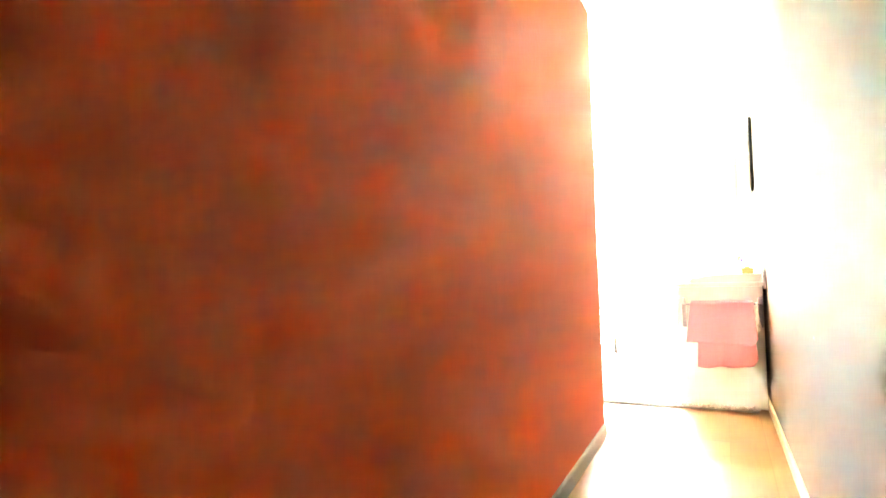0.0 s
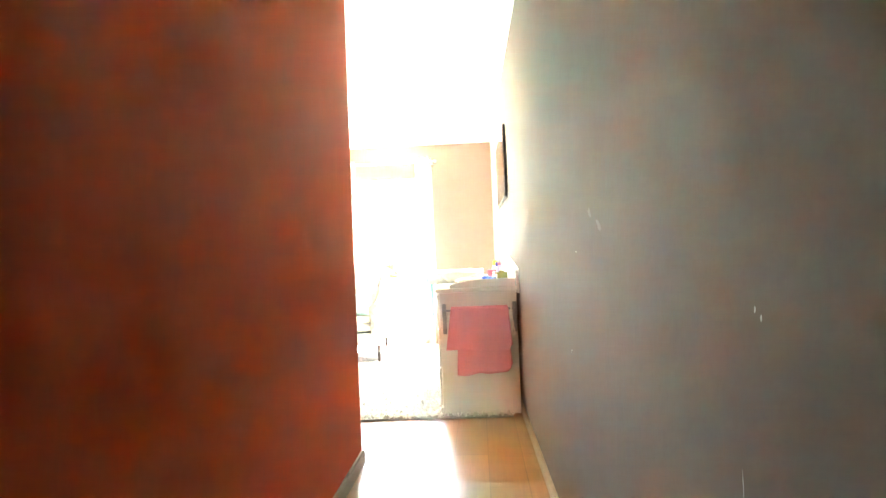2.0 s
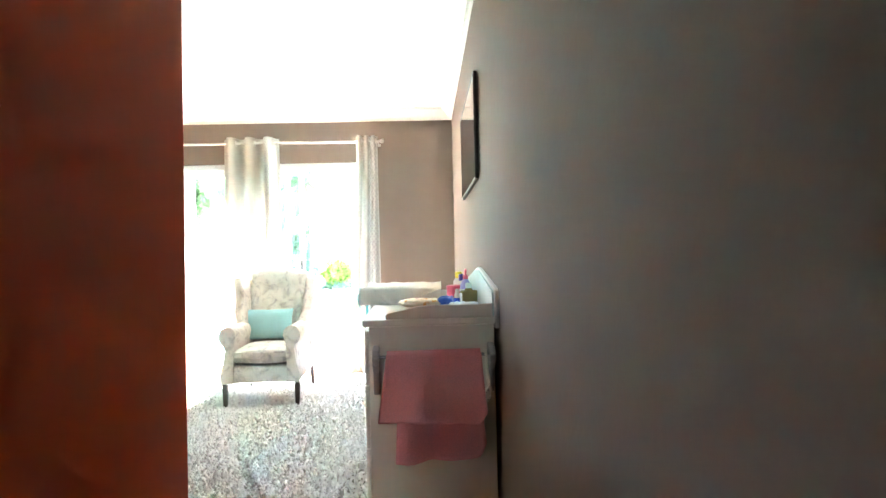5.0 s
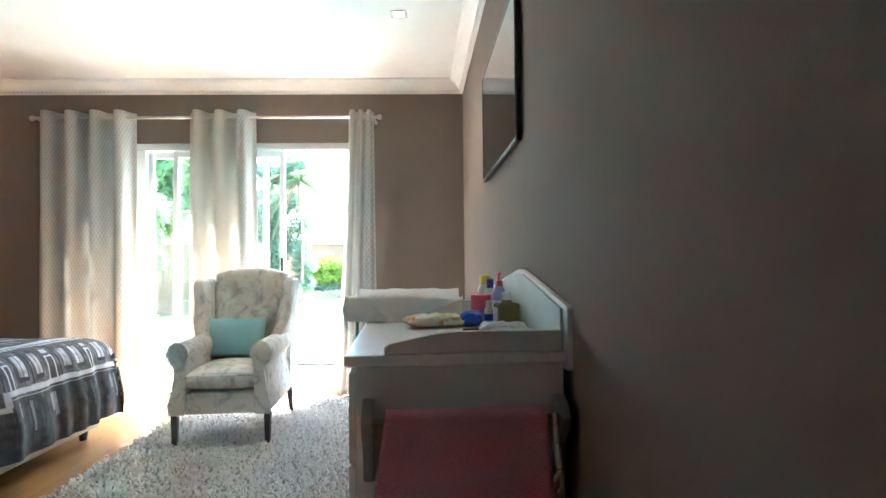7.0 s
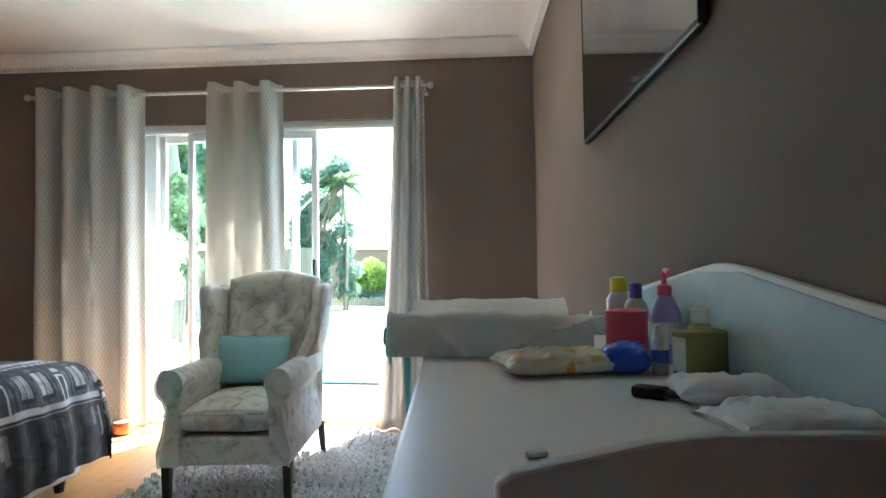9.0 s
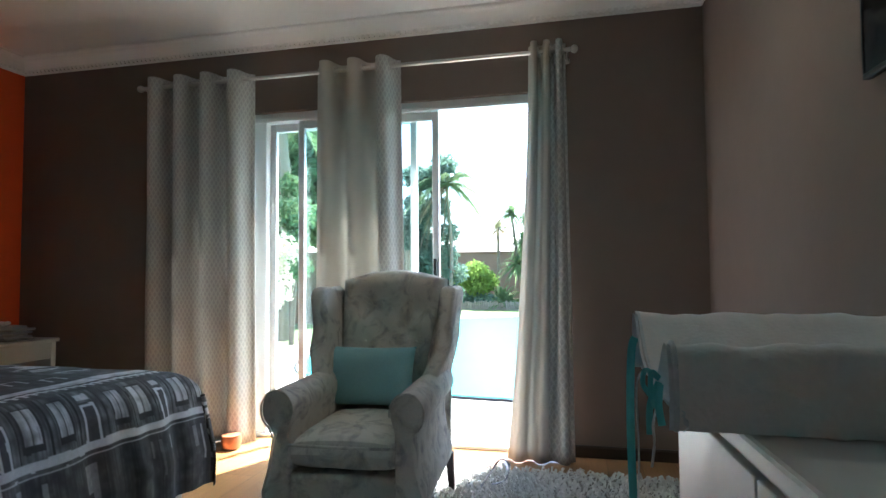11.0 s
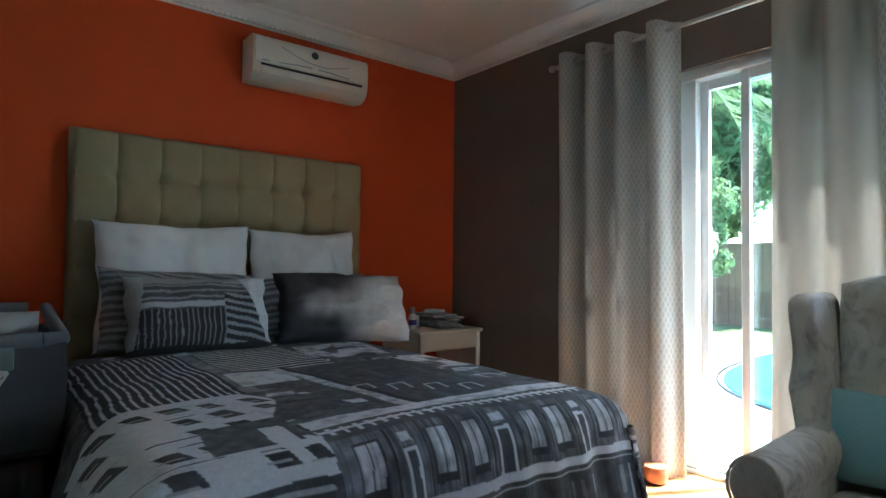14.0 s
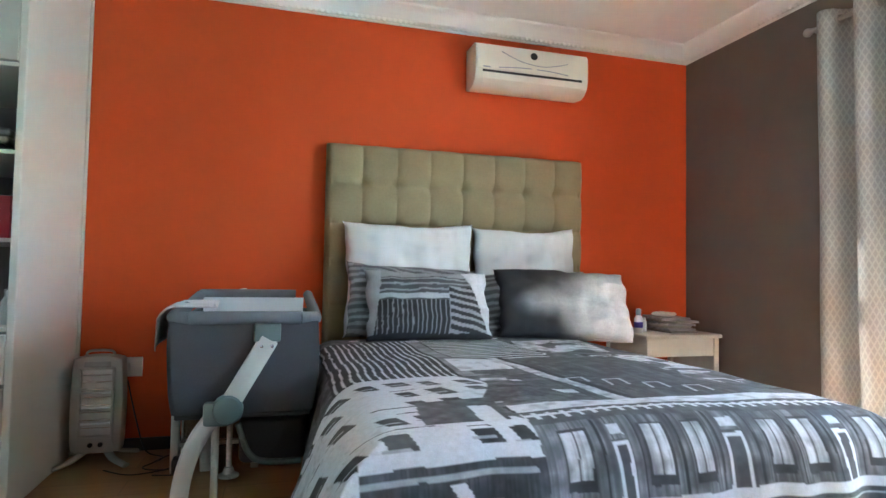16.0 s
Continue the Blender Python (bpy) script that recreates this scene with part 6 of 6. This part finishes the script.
pt = thing("copper_pot", "small copper pot on the floor behind the curtain", "pot", (-2.5, 7.13, 0))
part("bowl", lathe([(0.04, 0), (0.055, 0.01), (0.065, 0.06), (0.055, 0.085), (0.06, 0.09)], 20), M["copper"], pt, smooth=True)
bg = thing("bag_strap", "grey strap of a bag lying beside the chair", "strap", (-0.78, 6.72, RUG_Z))
part("strap", tube(smooth_path([(-0.05, 0, 0.02), (0.0, 0.02, 0.09), (0.05, 0.0, 0.16), (0.09, 0.02, 0.13), (0.07, 0.03, 0.05), (0.0, 0.04, 0.02)], 7), 0.012, 8, flat=0.25), M["grey_plastic"], bg, smooth=True)


# ---- garden ----
G = -0.07
structure(done("ground", box(-400, YN + 0.225, G - 0.2, 400, 800, G, 0), M["grass"]), "mown lawn running to the garden wall", "lawn")
structure(done("pavement", box(-9, YN + 0.226, G - 0.05, 8, 12.6, G + 0.02, 0.004), M["paving"]), "pale paved patio round the pool", "paving")


def pool():
    p = thing("pool_cover", "turquoise cover stretched over a garden swimming pool", "pool cover", (1.5, 14.0, G))
    n, a, b, e = 72, 5.6, 5.0, 4.0

    def rim(k, z):
        out = []
        for i in range(n):
            t = 2 * math.pi * i / n
            c, s = math.cos(t), math.sin(t)
            out.append((k * a * math.copysign(abs(c) ** (2 / e), c), k * b * math.copysign(abs(s) ** (2 / e), s), z))
        return out

    bm = bmesh.new()
    rings = [[bm.verts.new(v) for v in rim(k, z)] for k, z in ((1.0, 0.021), (1.0, 0.045), (0.97, 0.05), (0.6, 0.045), (0.2, 0.042))]
    for r0, r1 in zip(rings, rings[1:]):
        for i in range(n):
            bm.faces.new((r0[i], r0[(i + 1) % n], r1[(i + 1) % n], r1[i]))
    bm.faces.new(rings[-1])
    part("cover", bm, M["pool"], p, smooth=True)
    edge = rim(1.01, 0.035)
    part("hem_rope", tube([*edge, edge[0]], 0.014, 6), M["black"], p, "dark hem rope")
    bm = bmesh.new()
    o, q = [bm.verts.new(v) for v in rim(1.07, 0.025)], [bm.verts.new(v) for v in rim(1.005, 0.025)]
    for i in range(n):
        bm.faces.new((o[i], o[(i + 1) % n], q[(i + 1) % n], q[i]))
    part("coping", bm, M["paving"], p)


pool()

WALL_Y = 25.5
gw = structure(thing("garden_wall", "", ""), "brown plastered garden boundary wall", "garden wall")
part("wall_body", box(-14, WALL_Y, G, 14, WALL_Y + 0.22, 1.9, 0.01), M["garden_wall"], gw)
part("coping", box(-14, WALL_Y - 0.04, 1.9, 14, WALL_Y + 0.26, 1.97, 0.01), M["garden_wall"], gw)


def log_edging():
    e = thing("log_edging", "low edging of upright timber logs round the bed", "edging", (0, 0, G))
    me = None
    rng = random.Random(3)
    for i in range(150):
        x = -5.5 + i * 0.075
        if me is None:
            ob = part("log", lathe([(0.034, 0), (0.034, 0.25), (0.024, 0.265)], 8), M["logs"], e)
            me = ob.data
        else:
            ob = new("log", me)
            ob.parent = e
        ob.location = (x, 22.6 + 0.05 * math.sin(x), 0)
        ob.scale = (1, 1, 0.85 + 0.3 * rng.random())


log_edging()


def leaf_cloud(blobs, count, size, seed):
    """Many small folded leaves scattered through soft blobs (x, y, z, radius)."""
    rng = np.random.default_rng(seed)
    verts, faces = [], []
    wts = np.array([b[3] ** 2 for b in blobs])
    pick = rng.choice(len(blobs), count, p=wts / wts.sum())
    for k in pick:
        x, y, z, r = blobs[k]
        d = rng.normal(0, 1, 3)
        d /= np.linalg.norm(d)
        rr = r * rng.uniform(0.45, 1.08)
        c = np.array((x, y, z)) + d * rr * np.array((1, 1, 0.85))
        n = d + rng.normal(0, 0.7, 3)
        n /= np.linalg.norm(n)
        t = np.cross(n, rng.normal(0, 1, 3))
        t /= np.linalg.norm(t)
        b2 = np.cross(n, t)
        s = size * rng.uniform(0.6, 1.4)
        i0 = len(verts)
        for a, b, h in ((-1, 0, 0), (0, -0.42, 0.14), (1, 0, -0.1), (0, 0.42, 0.14)):
            verts.append(tuple(c + t * a * s + b2 * b * s + n * h * s))
        faces += [(i0, i0 + 1, i0 + 2), (i0, i0 + 2, i0 + 3)]
    return verts, faces


def foliage(name, parent, blobs, count, size, seed, material):
    me = bpy.data.meshes.new(name)
    v, f = leaf_cloud(blobs, count, size, seed)
    me.from_pydata(v, [], f)
    me.materials.append(material)
    ob = new(name, me)
    ob.parent = parent
    return ob


def tree(at, height, spread, label, material, seed, count=5000, size=0.11, name="tree"):
    rng = random.Random(seed)
    t = thing(name, label, "tree", at)
    h0 = height * 0.45
    part("trunk", tube(smooth_path([(0, 0, 0), (0.06, 0.02, h0 * 0.5), (0.02, -0.05, h0), (0.05, 0.05, height * 0.75)], 5), [0.13 - 0.0055 * i for i in range(16)], 10), M["bark"], t, smooth=True)
    blobs = []
    for i in range(9):
        a, k = rng.uniform(0, 6.28), rng.uniform(0.25, 1.0)
        tip = (spread * k * math.cos(a), spread * k * math.sin(a), height * rng.uniform(0.42, 0.95) - 0.2 * k)
        st = (0.03, 0, h0 * rng.uniform(0.5, 1.1))
        mid = ((tip[0] + st[0]) / 2, (tip[1] + st[1]) / 2, (tip[2] + st[2]) / 2 + 0.15)
        part("limb", tube(smooth_path([st, mid, tip], 4), [0.05 - 0.0045 * j for j in range(9)], 6), M["bark"], t)
        blobs.append((*tip, spread * rng.uniform(0.28, 0.5)))
        blobs.append((*mid, spread * rng.uniform(0.2, 0.36)))
    foliage("crown", t, blobs, count, size, seed, material)
    return t


def shrub(at, blobs, label, material, seed, count, size, category="shrub"):
    s = thing("shrub", label, category, at)
    for b in blobs[:4]:
        part("stem", tube(smooth_path([(b[0] * 0.2, b[1] * 0.2, 0), (b[0] * 0.6, b[1] * 0.6, b[2] * 0.5), b[:3]], 3), [0.03, 0.027, 0.024, 0.02, 0.017, 0.013, 0.01], 6), M["bark"], s)
    foliage("leaves", s, blobs, count, size, seed, material)
    return s


def blades(count, length, width, droop, seed, rise=(0.1, 1.3)):
    """A rosette of sword leaves from the origin."""
    rng = np.random.default_rng(seed)
    bm = bmesh.new()
    for _ in range(count):
        a, el = rng.uniform(0, 2 * math.pi), rng.uniform(*rise)
        ln = length * rng.uniform(0.7, 1.15)
        d, prev = Vector((math.cos(a), math.sin(a), 0)), None
        sd = Vector((-d.y, d.x, 0))
        for i in range(5):
            t = i / 4
            p = d * (ln * t * math.cos(el)) + Vector((0, 0, ln * (t * math.sin(el) - droop * t * t)))
            w = width * (1 - t) ** 0.6 * (0.6 + 0.8 * min(1, t * 4)) + 0.001
            cur = (bm.verts.new(p - sd * w), bm.verts.new(p + Vector((0, 0, -w * 0.4))), bm.verts.new(p + sd * w))
            if prev:
                bm.faces.new((prev[0], prev[1], cur[1], cur[0]))
                bm.faces.new((prev[1], prev[2], cur[2], cur[1]))
            prev = cur
    return bm


def yucca(at, stems, label, material, seed, length=0.7, count=60):
    y = thing("yucca", label, "yucca plant", at)
    for k, (x, yy, z) in enumerate(stems):
        path = smooth_path([(x * 0.15, yy * 0.15, 0), (x * 0.6, yy * 0.6, z * 0.5), (x, yy, z)], 4)
        part("stem", tube(path, [0.075 - 0.004 * i for i in range(9)], 8), M["bark"], y)
        bm = blades(count, length, 0.024, 0.55, seed + k, (-0.5, 1.45))
        bmesh.ops.translate(bm, vec=(x, yy, z), verts=bm.verts)
        part("rosette", bm, material, y)
    return y


def palm(at, h, seed, label, fronds=16, length=2.2, girth=1.0):
    p = thing("palm", label, "palm tree", at)
    n = 12
    part("trunk", tube([(0.1 * math.sin(i * 0.3), 0, h * i / n) for i in range(n + 1)], [girth * (0.2 - 0.006 * i + 0.015 * (i % 2)) for i in range(n + 1)], 12), M["bark"], p, smooth=True)
    rng = random.Random(seed)
    for k in range(fronds):
        a, el = 2 * math.pi * k / fronds + rng.uniform(-0.2, 0.2), rng.uniform(-0.9, 1.1)
        dry = el < -0.35
        bm = bmesh.new()
        d = Vector((math.cos(a), math.sin(a), 0))
        sd = Vector((-d.y, d.x, 0))
        spine = [d * (length * t * math.cos(el)) + Vector((0, 0, h + length * (t * math.sin(el) - 0.8 * t * t))) for t in [i / 9 for i in range(10)]]
        tube(spine, [0.022 - 0.002 * i for i in range(10)], 5, bm)
        for i in range(1, 46):
            t = i / 46 * 8.9
            q = spine[int(t)].lerp(spine[int(t) + 1], t - int(t))
            ll = (0.22 * length + 0.06) * math.sin(math.pi * (0.12 + 0.83 * i / 46))
            for s in (-1, 1):
                e = q + sd * s * ll * 0.8 + d * ll * 0.45 + Vector((0, 0, -ll * (0.35 + 0.3 * rng.random())))
                w = d * 0.014
                v = [bm.verts.new(q - w), bm.verts.new(q + w), bm.verts.new(e)]
                bm.faces.new(v)
        part("frond", bm, M["leaf_dry"] if dry else M["leaf_mid"], p, "dry brown frond" if dry else "")
    return p


palm((-5.6, 13.4, G), 4.1, 2, "tall palm with dry hanging fronds by the fence")
tree((-7.6, 15.6, G), 5.6, 2.3, "dense dark green garden tree by the fence", M["leaf_dark"], 21, 16000, 0.11)
tree((-8.0, 18.5, G), 6.0, 2.0, "leafy green garden tree", M["leaf_mid"], 22, 14000, 0.12)
tree((-5.0, 21.0, G), 5.2, 1.05, "blue-green feathery garden tree beside the pool", M["leaf_blue"], 23, 9000, 0.08)
shrub((-5.1, 20.9, G), [(0, 0, 0.9, 0.6), (0.1, 0, 1.6, 0.6), (-0.15, 0, 2.3, 0.6), (0.1, 0, 3.0, 0.55)], "tall blue-green conifer-like shrub", M["leaf_blue"], 24, 6000, 0.08)
palm((-4.0, 20.6, G), 3.9, 8, "slender palm with arching fronds", 26, 1.5, 0.3)
shrub((-3.98, 20.9, G), [(0, 0, 0.6, 0.4), (0.08, 0, 1.2, 0.42), (-0.15, 0, 1.8, 0.42), (-0.1, 0, 2.5, 0.4), (-0.3, 0, 3.2, 0.4), (-0.5, 0.1, 3.9, 0.35)], "narrow blue-green shrub below the palm", M["leaf_blue"], 25, 3600, 0.07)
shrub((-4.95, 11.6, G + 0.02), [(0, 0, 1.0, 0.5), (0.15, 0.1, 1.5, 0.4), (-0.2, 0, 0.55, 0.42), (0.1, -0.1, 1.9, 0.25)], "shrub covered in creamy white blossom", M["leaf_white"], 31, 3200, 0.05)
shrub((-4.95, 12.6, G), [(0, 0, 1.7, 0.3), (0.05, 0, 2.2, 0.36), (-0.1, 0.1, 2.7, 0.25), (0.1, 0, 1.3, 0.25)], "leafy green climbing shrub on a palm trunk", M["leaf_mid"], 35, 2200, 0.06)
shrub((-3.65, 23.3, G), [(0, 0, 1.2, 0.5), (-0.4, 0, 0.95, 0.4), (0.42, 0, 0.95, 0.4), (0.1, -0.1, 0.7, 0.45)], "rounded lime-green garden bush", M["leaf_lime"], 32, 3600, 0.07)
shrub((0.2, 24.0, G), [(0, 0, 1.3, 0.7), (-0.7, 0, 1.35, 0.6), (0.8, 0.1, 1.4, 0.7), (-1.1, 0, 1.0, 0.4), (1.6, 0, 1.2, 0.7)], "spreading bright green garden bush", M["leaf_mid"], 33, 6000, 0.08)
shrub((-3.5, 23.0, G), [(0, 0, 0.3, 0.3), (0.4, 0, 0.25, 0.28), (-0.4, 0, 0.3, 0.3)], "low pale flowering border shrub", M["leaf_blue"], 34, 1500, 0.06)
yucca((-1.9, 23.6, G), [(-0.5, 0, 3.25), (0.15, 0.1, 3.3), (0.75, 0, 3.4), (-0.1, -0.3, 2.3), (0.15, -0.3, 1.9), (-0.3, -0.2, 1.5), (0.4, -0.2, 1.7)], "group of tall yuccas with spiky heads", M["leaf_mid"], 41, 0.8, 120)
yucca((-2.95, 24.2, G), [(0.0, 0, 2.8)], "thin dark cordyline with a spiky head", M["leaf_dry"], 47, 0.7, 90)
ag = thing("agave", "clump of long green sword leaves", "agave plant", (-2.75, 23.2, G))
part("leaves", blades(140, 1.6, 0.04, 0.5, 51, (0.35, 1.45)), M["leaf_mid"], ag)
ag = thing("agave", "clump of long green sword leaves", "agave plant", (-2.35, 23.0, G))
part("leaves", blades(80, 0.8, 0.035, 0.5, 52, (0.35, 1.45)), M["leaf_dark"], ag)


def timber_fence():
    f = thing("timber_fence", "brown upright timber fence behind the palms", "fence", (-9.5, 16.8, G))
    me = None
    for i in range(40):
        if me is None:
            ob = part("board", box(0, -0.012, 0, 0.135, 0.012, 1.75, 0.004), M["fence_wood"], f)
            me = ob.data
        else:
            ob = new("board", me)
            ob.parent = f
        ob.location = (i * 0.14, 0, 0)
    for z in (0.35, 1.4):
        part("rail", box(0, 0.013, z, 5.6, 0.05, z + 0.08, 0.004), M["fence_wood"], f)


timber_fence()


def far_house(at, w, d, h, roof, label):
    o = thing("house", label, "house", at)
    part("wall", box(-w / 2, 0, 0, w / 2, d, h, 0.01), M["house_wall"], o)
    part("roof", extrude_profile([(-0.6, h - 0.15), (d / 2, h + roof), (d + 0.6, h - 0.15), (d / 2, h + roof - 0.15)], "x", -w / 2 - 0.5, w / 2 + 0.5), M["roof_tile"], o)
    for k in (-0.25, 0.2):
        wd = part("window", box(k * w - 0.6, -0.03, h - 1.5, k * w + 0.6, 0.02, h - 0.5, 0.01), M["frame_white"], o)
        part("pane", box(k * w - 0.52, -0.034, h - 1.42, k * w + 0.52, -0.031, h - 0.58, 0), M["screen"], wd)
    return o


far_house((-6.0, 46, G), 8, 8, 2.6, 1.4, "neighbour's pale house with a low tiled roof")
far_house((0.6, 50, G), 7, 8, 3.0, 1.8, "neighbour's cream house with a grey tiled roof")
